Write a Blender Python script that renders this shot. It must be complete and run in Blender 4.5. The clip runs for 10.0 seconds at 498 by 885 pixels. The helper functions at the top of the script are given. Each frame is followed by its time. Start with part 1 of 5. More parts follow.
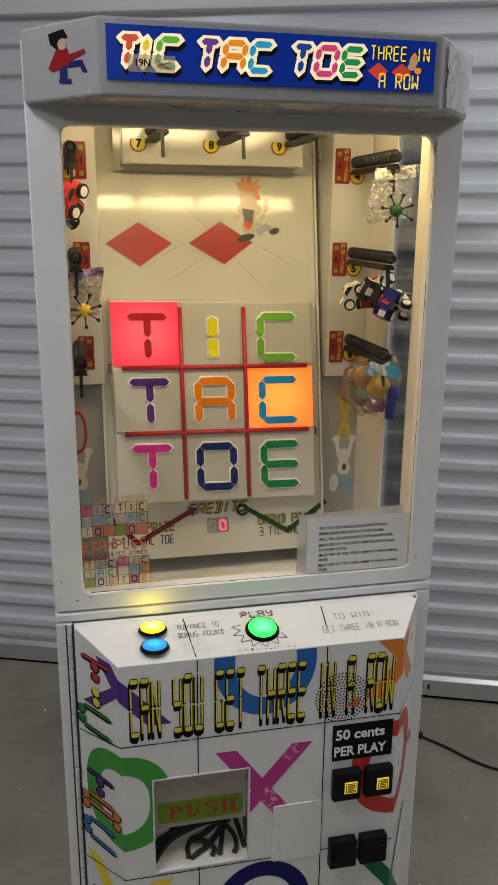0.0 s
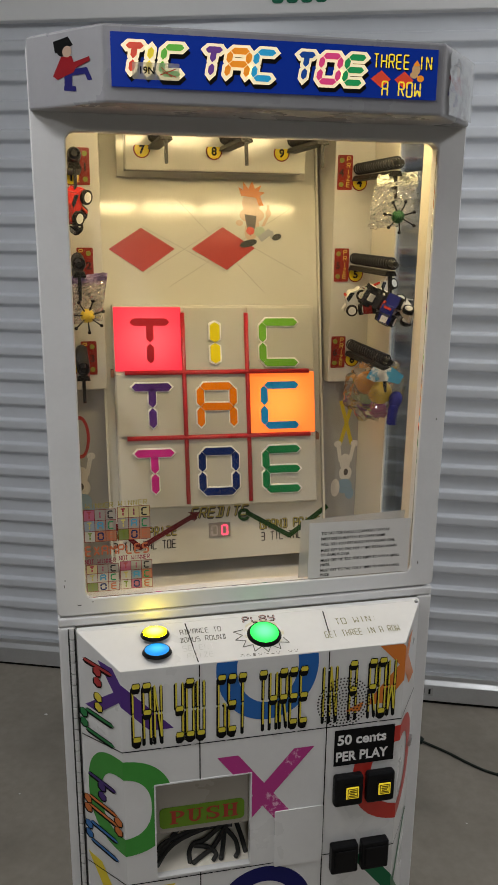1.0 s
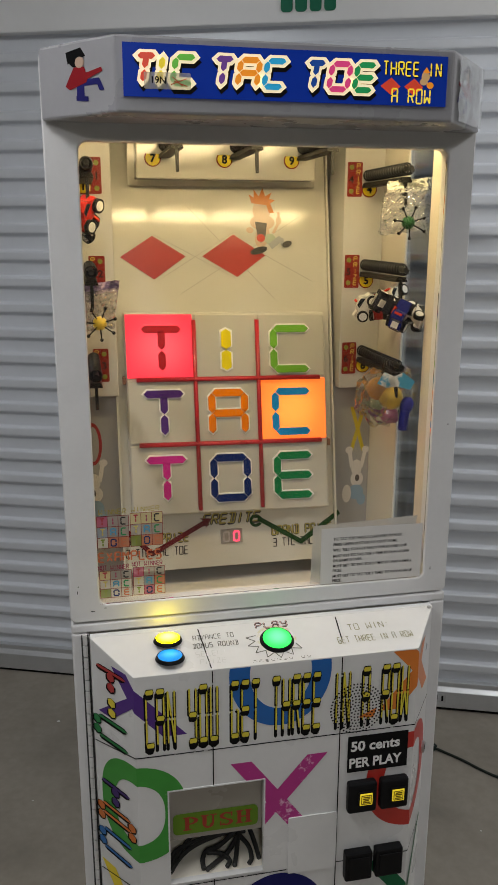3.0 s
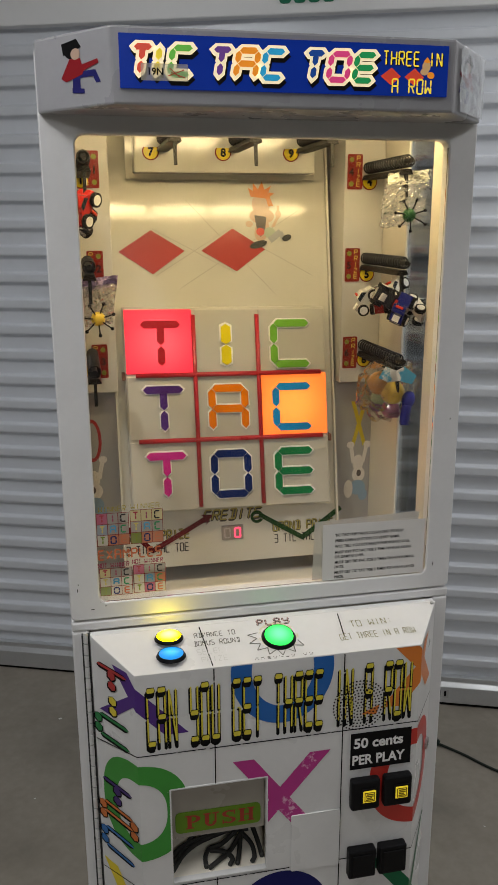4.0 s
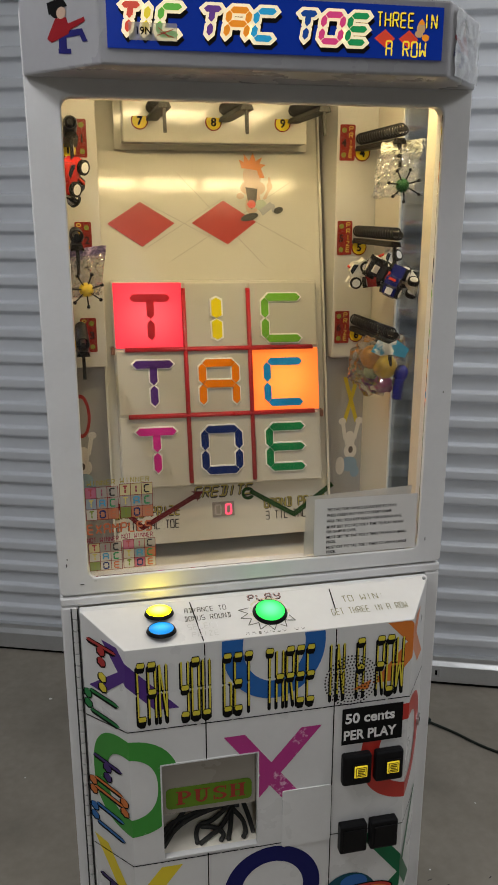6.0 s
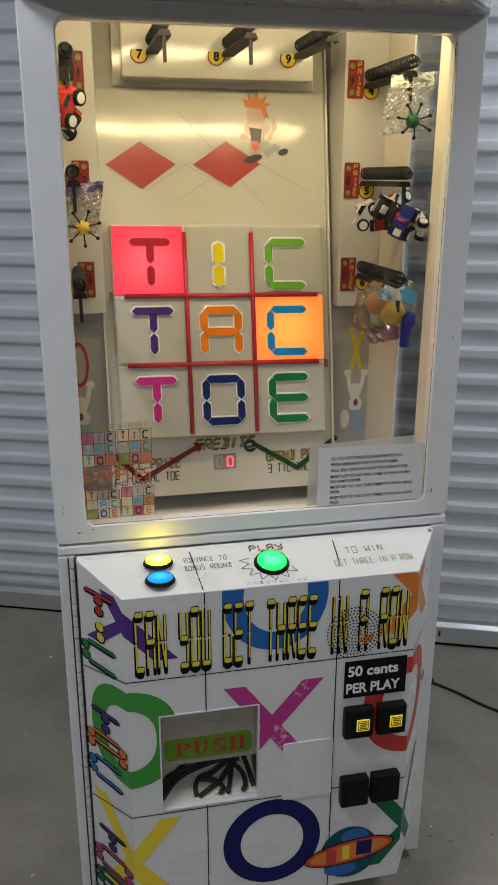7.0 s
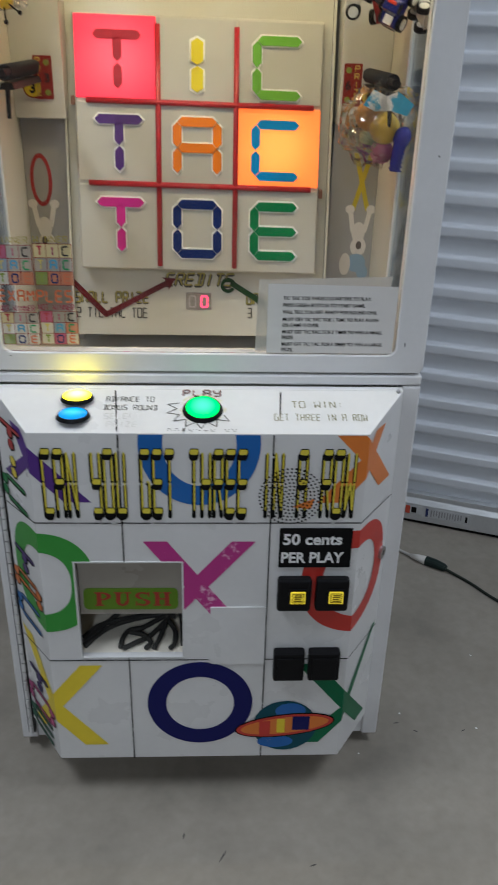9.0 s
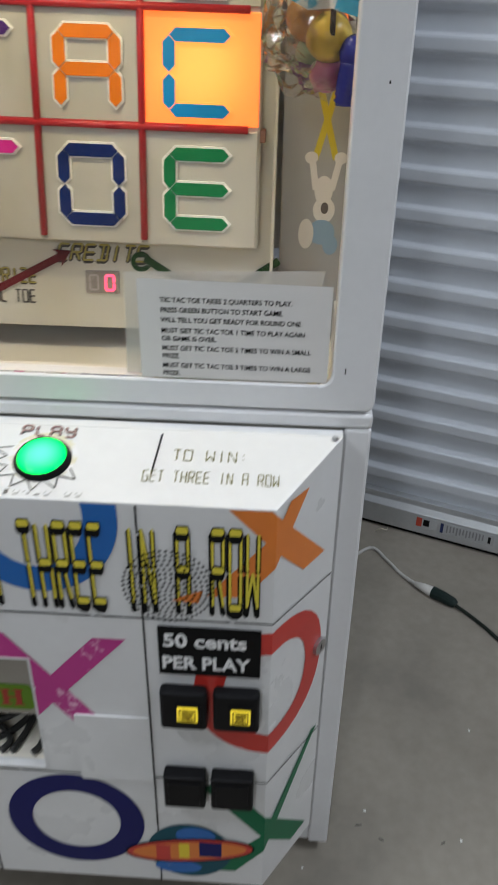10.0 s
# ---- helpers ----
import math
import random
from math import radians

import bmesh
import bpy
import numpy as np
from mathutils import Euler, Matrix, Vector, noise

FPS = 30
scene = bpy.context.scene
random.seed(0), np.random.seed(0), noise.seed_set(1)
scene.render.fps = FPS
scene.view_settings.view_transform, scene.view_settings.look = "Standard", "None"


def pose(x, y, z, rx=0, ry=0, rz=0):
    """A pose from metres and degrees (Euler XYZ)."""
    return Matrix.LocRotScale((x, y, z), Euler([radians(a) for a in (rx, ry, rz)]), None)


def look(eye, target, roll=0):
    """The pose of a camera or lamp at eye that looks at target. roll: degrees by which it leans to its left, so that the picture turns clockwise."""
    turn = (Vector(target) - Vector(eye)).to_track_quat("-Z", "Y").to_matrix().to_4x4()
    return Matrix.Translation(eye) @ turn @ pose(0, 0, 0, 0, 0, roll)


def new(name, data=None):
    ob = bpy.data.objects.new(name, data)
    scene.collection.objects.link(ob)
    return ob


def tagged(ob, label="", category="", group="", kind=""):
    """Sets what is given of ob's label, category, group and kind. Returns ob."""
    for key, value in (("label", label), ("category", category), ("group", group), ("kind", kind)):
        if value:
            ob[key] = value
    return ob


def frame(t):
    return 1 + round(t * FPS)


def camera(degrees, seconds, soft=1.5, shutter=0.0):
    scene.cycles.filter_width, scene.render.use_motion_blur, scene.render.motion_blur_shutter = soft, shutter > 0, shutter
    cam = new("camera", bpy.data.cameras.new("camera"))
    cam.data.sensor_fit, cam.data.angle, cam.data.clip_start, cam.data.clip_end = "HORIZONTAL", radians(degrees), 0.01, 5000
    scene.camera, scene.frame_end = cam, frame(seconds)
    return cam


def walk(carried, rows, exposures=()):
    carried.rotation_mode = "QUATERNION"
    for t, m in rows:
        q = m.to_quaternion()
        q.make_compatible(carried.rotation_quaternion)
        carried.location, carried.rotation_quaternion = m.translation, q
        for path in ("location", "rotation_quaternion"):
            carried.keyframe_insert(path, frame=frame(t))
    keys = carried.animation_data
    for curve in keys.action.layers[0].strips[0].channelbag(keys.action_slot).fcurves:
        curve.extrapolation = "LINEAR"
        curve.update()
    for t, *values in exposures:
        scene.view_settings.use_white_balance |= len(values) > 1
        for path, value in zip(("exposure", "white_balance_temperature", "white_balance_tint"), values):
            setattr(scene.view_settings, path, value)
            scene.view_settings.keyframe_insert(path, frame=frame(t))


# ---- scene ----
cam = camera(34.1, 10.0, shutter=0.3)
PATH = [
    (0, (-0.333, -1.468, 1.617), (0.082, 0.414, 1.081), 0.5),
    (0.5, (-0.33, -1.469, 1.621), (0.083, 0.414, 1.087), 0.6),
    (1, (-0.338, -1.471, 1.62), (0.077, 0.414, 1.094), 0.6),
    (1.5, (-0.339, -1.48, 1.621), (0.069, 0.408, 1.104), 0.5),
    (2, (-0.34, -1.485, 1.621), (0.061, 0.407, 1.112), 0.4),
    (2.5, (-0.344, -1.483, 1.62), (0.053, 0.411, 1.114), 0.3),
    (4, (-0.339, -1.462, 1.617), (0.05, 0.43, 1.096), -0.2),
    (4.5, (-0.341, -1.464, 1.615), (0.058, 0.425, 1.091), -0.2),
    (5, (-0.341, -1.463, 1.615), (0.061, 0.423, 1.086), -0.1),
    (5.5, (-0.338, -1.461, 1.609), (0.071, 0.422, 1.073), -0.1),
    (7, (-0.326, -1.42, 1.528), (0.069, 0.441, 0.908), 0.2),
    (7.5, (-0.316, -1.415, 1.506), (0.038, 0.438, 0.84), 0.4),
    (8, (-0.319, -1.406, 1.48), (-0.031, 0.434, 0.751), 0.9),
    (8.5, (-0.228, -1.364, 1.433), (-0.059, 0.453, 0.615), 1.1),
    (9, (0.02, -1.313, 1.406), (0.112, 0.469, 0.502), 1.6),
    (9.5, (0.175, -1.165, 1.371), (0.157, 0.575, 0.387), 1.6),
    (10, (0.283, -0.85, 1.352), (0.2, 0.851, 0.303), 1.0),
]
EXPOSURES = [(0.0, 0.0, 7050, 12), (5.7, 0.0, 7050, 12), (7.0, 0.05, 6550, 11), (7.5, 0.12, 6400, 11), (8.0, 0.16, 6250, 11), (8.5, 0.10, 6150, 10), (9.0, 0.22, 6150, 10), (9.5, 0.32, 6250, 10), (10.0, 0.46, 6350, 10)]
walk(cam, [(t, look(eye, target, roll)) for t, eye, target, roll in PATH], EXPOSURES)

FLOOR_Z = -0.015
# plan of the roll-up door: a straight line across the corridor's side
DOOR_ANGLE = -20.8
DOOR_AT = (0.0, 1.20)
DOOR_HIGH = 2.19
CEILING = 2.95
DOOR_M = pose(DOOR_AT[0], DOOR_AT[1], 0, 0, 0, DOOR_ANGLE)

# ---- world and large lights ----
world = bpy.data.worlds.new("corridor_air")
scene.world = world
world.use_nodes = True
world.node_tree.nodes["Background"].inputs[0].default_value = (0.55, 0.6, 0.7, 1)
world.node_tree.nodes["Background"].inputs[1].default_value = 0.02


def area_lamp(name, place, target, sx, sy, power, colour):
    d = bpy.data.lights.new(name, "AREA")
    d.shape, d.size, d.size_y, d.energy, d.color = "RECTANGLE", sx, sy, power, colour
    ob = new(name, d)
    ob.matrix_world = look(place, target)
    return ob


COOL = (0.90, 0.95, 1.0)
# left lamp follows the posts' shadow edges; the other two are unseen added fill
LAMPS = [(-1.15, -0.70, 25.0), (1.7, -0.45, 25.0), (-0.5, -3.85, 39.0)]
for lx, ly, lw in LAMPS:
    area_lamp("ceiling_lamp_light", (lx, ly, CEILING - 0.09), (lx, ly, 0), 0.16, 1.15, lw, COOL)
# the tube behind the head of the machine's window
area_lamp("case_lamp_light", (0, 0.066, 1.822), (0, 0.26, 1.3), 0.64, 0.03, 2.6, (1.0, 0.82, 0.42))


# ---- materials ----
MATS = {}


def mat(name, colour, rough=0.5, metal=0.0, grain=0.06, scale=40.0, bump=0.0, stain=0.0, emit=None, power=0.0, coat=0.0, wear=None, rand=0.0):
    """A painted or solid surface: colour with fine grain, larger stains and slight relief."""
    if name in MATS:
        return MATS[name]
    m = bpy.data.materials.new(name)
    m.use_nodes = True
    nt = m.node_tree
    b = nt.nodes["Principled BSDF"]
    b.inputs["Roughness"].default_value = rough
    b.inputs["Metallic"].default_value = metal
    b.inputs["Coat Weight"].default_value = coat
    if max(colour[:3]) < 0.3 and not metal:
        b.inputs["Specular IOR Level"].default_value = 0.18 if max(colour[:3]) > 0.02 else 0.10
    b.inputs["Coat Roughness"].default_value = 0.08
    tc = nt.nodes.new("ShaderNodeTexCoord")
    n1 = nt.nodes.new("ShaderNodeTexNoise")
    n1.inputs["Scale"].default_value = scale
    n1.inputs["Detail"].default_value = 6
    n2 = nt.nodes.new("ShaderNodeTexNoise")
    n2.inputs["Scale"].default_value = scale * 0.09
    n2.inputs["Detail"].default_value = 5
    geo = nt.nodes.new("ShaderNodeNewGeometry")
    nt.links.new(geo.outputs["Position"], n1.inputs["Vector"])
    nt.links.new(geo.outputs["Position"], n2.inputs["Vector"])
    mix = nt.nodes.new("ShaderNodeMix")
    mix.data_type = "RGBA"
    c = Vector(colour[:3])
    mix.inputs["A"].default_value = (*(c * (1 - grain)), 1)
    mix.inputs["B"].default_value = (*[min(1, v * (1 + grain)) for v in c], 1)
    nt.links.new(n1.outputs["Fac"], mix.inputs["Factor"])
    last = mix.outputs["Result"]
    if stain:
        ramp = nt.nodes.new("ShaderNodeMapRange")
        ramp.inputs["From Min"].default_value, ramp.inputs["From Max"].default_value = 0.45, 0.75
        ramp.inputs["To Max"].default_value = stain
        nt.links.new(n2.outputs["Fac"], ramp.inputs["Value"])
        mx = nt.nodes.new("ShaderNodeMix")
        mx.data_type = "RGBA"
        mx.inputs["B"].default_value = (*(c * 0.45), 1)
        nt.links.new(ramp.outputs["Result"], mx.inputs["Factor"])
        nt.links.new(last, mx.inputs["A"])
        last = mx.outputs["Result"]
    if wear:
        n3 = nt.nodes.new("ShaderNodeTexNoise")
        n3.inputs["Scale"].default_value = 28
        n3.inputs["Detail"].default_value = 9
        n3.inputs["Roughness"].default_value = 0.7
        nt.links.new(geo.outputs["Position"], n3.inputs["Vector"])
        r3 = nt.nodes.new("ShaderNodeMapRange")
        r3.inputs["From Min"].default_value, r3.inputs["From Max"].default_value = wear[1], wear[1] + 0.06
        nt.links.new(n3.outputs["Fac"], r3.inputs["Value"])
        mw = nt.nodes.new("ShaderNodeMix")
        mw.data_type = "RGBA"
        mw.inputs["B"].default_value = (*wear[0], 1)
        nt.links.new(r3.outputs["Result"], mw.inputs["Factor"])
        nt.links.new(last, mw.inputs["A"])
        last = mw.outputs["Result"]
    nt.links.new(last, b.inputs["Base Color"])
    if bump:
        bp = nt.nodes.new("ShaderNodeBump")
        bp.inputs["Strength"].default_value = bump
        bp.inputs["Distance"].default_value = 0.002
        nt.links.new(n1.outputs["Fac"], bp.inputs["Height"])
        nt.links.new(bp.outputs["Normal"], b.inputs["Normal"])
    rr = nt.nodes.new("ShaderNodeMapRange")
    rr.inputs["To Min"].default_value, rr.inputs["To Max"].default_value = max(0.03, rough - 0.08), min(1, rough + 0.1)
    nt.links.new(n2.outputs["Fac"], rr.inputs["Value"])
    nt.links.new(rr.outputs["Result"], b.inputs["Roughness"])
    if emit:
        b.inputs["Emission Color"].default_value = (*emit, 1)
        b.inputs["Emission Strength"].default_value = power
    MATS[name] = m
    return m


def glass_mat(name, tint=(1, 1, 1), gloss=0.06, rough=0.02):
    """A thin clear pane: mostly see-through, with a mirror share that grows at grazing angles."""
    m = bpy.data.materials.new(name)
    m.use_nodes = True
    nt = m.node_tree
    nt.nodes.remove(nt.nodes["Principled BSDF"])
    out = nt.nodes["Material Output"]
    tr = nt.nodes.new("ShaderNodeBsdfTransparent")
    tr.inputs["Color"].default_value = (*tint, 1)
    gl = nt.nodes.new("ShaderNodeBsdfGlossy")
    gl.inputs["Roughness"].default_value = rough
    fr = nt.nodes.new("ShaderNodeFresnel")
    fr.inputs["IOR"].default_value = 1.4
    mul = nt.nodes.new("ShaderNodeMath")
    mul.operation = "MULTIPLY"
    mul.inputs[1].default_value = gloss / 0.06
    nt.links.new(fr.outputs[0], mul.inputs[0])
    mx = nt.nodes.new("ShaderNodeMixShader")
    nt.links.new(mul.outputs[0], mx.inputs[0])
    nt.links.new(tr.outputs[0], mx.inputs[1])
    nt.links.new(gl.outputs[0], mx.inputs[2])
    nt.links.new(mx.outputs[0], out.inputs[0])
    return m


def wrap_mat(name, colour, cloudy, gloss, rough):
    """Crinkled plastic film: see-through, glossy and slightly cloudy."""
    m = glass_mat(name, (0.97, 0.97, 0.95), gloss, rough)
    nt = m.node_tree
    out = nt.nodes["Material Output"]
    clear = out.inputs[0].links[0].from_socket
    haze = nt.nodes.new("ShaderNodeBsdfDiffuse")
    haze.inputs["Color"].default_value = (*colour, 1)
    through_light = nt.nodes.new("ShaderNodeBsdfTranslucent")
    through_light.inputs["Color"].default_value = (*colour, 1)
    both = nt.nodes.new("ShaderNodeMixShader")
    nt.links.new(haze.outputs[0], both.inputs[1])
    nt.links.new(through_light.outputs[0], both.inputs[2])
    mx = nt.nodes.new("ShaderNodeMixShader")
    mx.inputs[0].default_value = cloudy
    nt.links.new(clear, mx.inputs[1])
    nt.links.new(both.outputs[0], mx.inputs[2])
    nt.links.new(mx.outputs[0], out.inputs[0])
    return m


def lit_mat(name, colour, edge, core, power, centre, reach):
    """A lit plastic cover, brightest over the bulb behind its middle."""
    m = mat(name, colour, 0.32, grain=0.02, emit=edge, power=power)
    nt = m.node_tree
    geo = nt.nodes.new("ShaderNodeNewGeometry")
    far = nt.nodes.new("ShaderNodeVectorMath")
    far.operation = "DISTANCE"
    far.inputs[1].default_value = centre
    fall = nt.nodes.new("ShaderNodeMapRange")
    fall.interpolation_type = "SMOOTHSTEP"
    fall.inputs["From Min"].default_value, fall.inputs["From Max"].default_value = reach * 0.1, reach
    tint = nt.nodes.new("ShaderNodeMix")
    tint.data_type = "RGBA"
    tint.inputs["A"].default_value, tint.inputs["B"].default_value = (*core, 1), (*edge, 1)
    nt.links.new(geo.outputs["Position"], far.inputs[0])
    nt.links.new(far.outputs["Value"], fall.inputs["Value"])
    nt.links.new(fall.outputs["Result"], tint.inputs["Factor"])
    nt.links.new(tint.outputs["Result"], nt.nodes["Principled BSDF"].inputs["Emission Color"])
    return m


def film_mat(name, colour, share):
    """Half see-through printed film."""
    m = bpy.data.materials.new(name)
    m.use_nodes = True
    nt = m.node_tree
    b = nt.nodes["Principled BSDF"]
    b.inputs["Base Color"].default_value = (*colour, 1)
    b.inputs["Roughness"].default_value = 0.35
    b.inputs["Alpha"].default_value = share
    return m


WHITE = mat("white_powder_coat", (0.74, 0.74, 0.75), 0.32, grain=0.03, scale=90, bump=0.04, stain=0.12)
# the marquee's base colour is set darker than the cabinet's white
MARQUEE_GREY = mat("grey_marquee_tone", (0.33, 0.33, 0.35), 0.27, grain=0.04, scale=90, bump=0.04, stain=0.12)
DOOR_WHITE = mat("white_door_paint", (0.71, 0.71, 0.71), 0.28, grain=0.03, scale=70, bump=0.03, stain=0.10)
GREY_PANEL = mat("grey_white_panel", (0.60, 0.585, 0.52), 0.11, grain=0.03, scale=60, stain=0.08)
SIDE_GREY = mat("pale_grey_liner", (0.55, 0.54, 0.52), 0.35, grain=0.04, scale=60, stain=0.1)
CREAM = mat("cream_liner", (0.72, 0.68, 0.60), 0.4, grain=0.04, scale=50, stain=0.1)
# glossy front liner; its base is also lifted to carry reflected brightness
GLOSS_CREAM = mat("glossy_cream_liner", (0.80, 0.74, 0.64), 0.18, grain=0.03, scale=50, stain=0.05, coat=0.6)
TILE = mat("ivory_plastic", (0.52, 0.505, 0.45), 0.32, grain=0.03, scale=60, stain=0.05)
IVORY_EDGE = mat("raised_white_rim", (0.92, 0.91, 0.88), 0.28, grain=0.01)
BLACK = mat("black_print", (0.006, 0.006, 0.0065), 0.5, grain=0.2)
BLACK_PLASTIC = mat("black_plastic", (0.008, 0.008, 0.009), 0.38, grain=0.2, bump=0.05)
RED = mat("red_plastic", (0.50, 0.02, 0.03), 0.3, grain=0.08)
CLEAR = glass_mat("clear_pane")
SIDE_CLEAR = glass_mat("side_pane_glass", (0.92, 0.95, 0.95), 0.05)
SHINY = mat("brushed_steel", (0.55, 0.55, 0.56), 0.3, metal=1.0, grain=0.1, scale=200)
WORN = (0.74, 0.74, 0.75)
PURPLE_D = mat("purple_decal", (0.09, 0.035, 0.22), 0.3, wear=(WORN, 0.62))
BLUE_D = mat("blue_decal", (0.006, 0.12, 0.42), 0.3, wear=(WORN, 0.66))
ORANGE_D = mat("orange_decal", (0.72, 0.20, 0.03), 0.3, wear=(WORN, 0.68))
GREEN_D = mat("green_decal", (0.05, 0.29, 0.05), 0.3, wear=(WORN, 0.64))
MAGENTA_D = mat("magenta_decal", (0.47, 0.03, 0.23), 0.3, wear=((0.74, 0.42, 0.58), 0.60))
RED_D = mat("red_decal", (0.55, 0.035, 0.025), 0.3, wear=(WORN, 0.72))
YELLOW_D = mat("yellow_decal", (0.80, 0.62, 0.03), 0.3, wear=(WORN, 0.70))
NAVY_D = mat("navy_decal", (0.006, 0.008, 0.10), 0.4, wear=(WORN, 0.72))
DKGREEN_D = mat("dark_green_decal", (0.008, 0.14, 0.06), 0.3, wear=(WORN, 0.70))
TEAL_D = mat("teal_decal", (0.006, 0.07, 0.10), 0.3)
YEL_LET = mat("yellow_letter_print", (0.72, 0.60, 0.05), 0.35, wear=((0.1, 0.09, 0.02), 0.66))


# ---- mesh helpers ----
def part(name, bm, material, parent=None, label="", smooth=False, m=None):
    me = bpy.data.meshes.new(name)
    bmesh.ops.recalc_face_normals(bm, faces=bm.faces)
    bm.to_mesh(me)
    bm.free()
    for x in (material if isinstance(material, (list, tuple)) else [material]):
        me.materials.append(x)
    if smooth:
        for p in me.polygons:
            p.use_smooth = True
    ob = new(name, me)
    if parent:
        ob.parent = parent
    if m is not None:
        ob.matrix_local = m
    if label:
        tagged(ob, label)
    return ob


def thing(name, label, category, group="", kind="", m=None):
    ob = new(name)
    ob.empty_display_size = 0.05
    if m is not None:
        ob.matrix_world = m
    return tagged(ob, label, category, group, kind)


def box(x0, x1, y0, y1, z0, z1, bevel=0.0, bm=None, seg=2):
    bm = bm or bmesh.new()
    made = bmesh.ops.create_cube(bm, size=1)["verts"]
    for v in made:
        v.co = Vector(((x0 + x1) / 2 + v.co.x * (x1 - x0), (y0 + y1) / 2 + v.co.y * (y1 - y0), (z0 + z1) / 2 + v.co.z * (z1 - z0)))
    if bevel:
        es = list({e for v in made for e in v.link_edges})
        bmesh.ops.bevel(bm, geom=es, offset=bevel, segments=seg, affect="EDGES", profile=0.5)
    return bm


def prism(outline, lo, hi, bm=None, axis="y", bevel=0.0):
    """Extrude a closed outline (pairs) along an axis from lo to hi."""
    bm = bm or bmesh.new()
    put = {"x": lambda a, b, d: (d, a, b), "y": lambda a, b, d: (a, d, b), "z": lambda a, b, d: (a, b, d)}[axis]
    lows = [bm.verts.new(put(a, b, lo)) for a, b in outline]
    highs = [bm.verts.new(put(a, b, hi)) for a, b in outline]
    n = len(outline)
    f0, f1 = bm.faces.new(lows), bm.faces.new(highs[::-1])
    sides = [bm.faces.new((lows[i], highs[i], highs[(i + 1) % n], lows[(i + 1) % n])) for i in range(n)]
    if bevel:
        es = list({e for f in (f0, f1, *sides) for e in f.edges})
        bmesh.ops.bevel(bm, geom=es, offset=bevel, segments=2, affect="EDGES", profile=0.5)
    return bm


def rounded(x0, x1, z0, z1, r, n=5):
    pts = []
    for cx, cz, a in ((x1 - r, z1 - r, 0), (x0 + r, z1 - r, 90), (x0 + r, z0 + r, 180), (x1 - r, z0 + r, 270)):
        for i in range(n + 1):
            t = radians(a + 90 * i / n)
            pts.append((cx + r * math.cos(t), cz + r * math.sin(t)))
    return pts


def frame_prism(outer, inner, y0, y1):
    """A flat frame between two outlines of as many points, with depth."""
    bm = bmesh.new()
    n = len(outer)
    rings = [[bm.verts.new((a, y, b)) for a, b in o] for o, y in ((outer, y0), (inner, y0), (inner, y1), (outer, y1))]
    for k in range(4):
        p, q = rings[k], rings[(k + 1) % 4]
        for i in range(n):
            bm.faces.new((p[i], p[(i + 1) % n], q[(i + 1) % n], q[i]))
    return bm


def cylinder(r, h, seg=24, bm=None, m=None, r2=None):
    bm = bm or bmesh.new()
    bmesh.ops.create_cone(bm, cap_ends=True, segments=seg, radius1=r, radius2=r if r2 is None else r2, depth=h, matrix=m or Matrix())
    return bm


def ball(r, m=None, u=16, v=10, bm=None):
    bm = bm or bmesh.new()
    bmesh.ops.create_uvsphere(bm, u_segments=u, v_segments=v, radius=r, matrix=m or Matrix())
    return bm


def tube(points, r, seg=8, bm=None, closed=False):
    """A round tube along points."""
    bm = bm or bmesh.new()
    pts = [Vector(p) for p in points]
    n = len(pts)
    rings = []
    up = None
    for i, p in enumerate(pts):
        d = (pts[min(i + 1, n - 1)] - pts[max(i - 1, 0)]).normalized()
        if up is None:
            up = d.orthogonal().normalized()
        side = d.cross(up).normalized()
        up = side.cross(d).normalized()
        rr = r(i / (n - 1)) if callable(r) else r
        rings.append([bm.verts.new(p + rr * (math.cos(a) * up + math.sin(a) * side)) for a in [2 * math.pi * k / seg for k in range(seg)]])
    for a, b in zip(rings, rings[1:]):
        for k in range(seg):
            bm.faces.new((a[k], a[(k + 1) % seg], b[(k + 1) % seg], b[k]))
    bm.faces.new(rings[0][::-1])
    bm.faces.new(rings[-1])
    return bm


def smooth_line(points, steps=8):
    """A Catmull-Rom curve through points."""
    p = [Vector(q) for q in points]
    p = [2 * p[0] - p[1]] + p + [2 * p[-1] - p[-2]]
    out = []
    for i in range(1, len(p) - 2):
        for k in range(steps):
            t = k / steps
            a, b, c, d = p[i - 1:i + 3]
            out.append(0.5 * (2 * b + (c - a) * t + (2 * a - 5 * b + 4 * c - d) * t * t + (3 * b - a - 3 * c + d) * t ** 3))
    return out + [p[-2]]


# flat shapes in a plane (a, b), later laid on a surface
def flat(polys):
    bm = bmesh.new()
    for k, poly in enumerate(polys):
        if len(poly) > 2:
            bm.faces.new([bm.verts.new((a, -0.00002 * (k % 16), b)) for a, b in poly])
    return bm


def ring_polys(cx, cz, rx, rz, ix, iz, n=48, a0=0, a1=360, power=2.0):
    out = []

    def at(t, x, z):
        c, s = math.cos(t), math.sin(t)
        return cx + x * math.copysign(abs(c) ** (2 / power), c), cz + z * math.copysign(abs(s) ** (2 / power), s)
    for i in range(n):
        t, u = radians(a0 + (a1 - a0) * i / n), radians(a0 + (a1 - a0) * (i + 1) / n)
        out.append([at(t, rx, rz), at(u, rx, rz), at(u, ix, iz), at(t, ix, iz)])
    return out


def disc_poly(cx, cz, rx, rz=None, n=28, tilt=0.0):
    rz = rx if rz is None else rz
    c, s = math.cos(radians(tilt)), math.sin(radians(tilt))
    return [(cx + c * rx * math.cos(a) - s * rz * math.sin(a), cz + s * rx * math.cos(a) + c * rz * math.sin(a)) for a in [2 * math.pi * k / n for k in range(n)]]


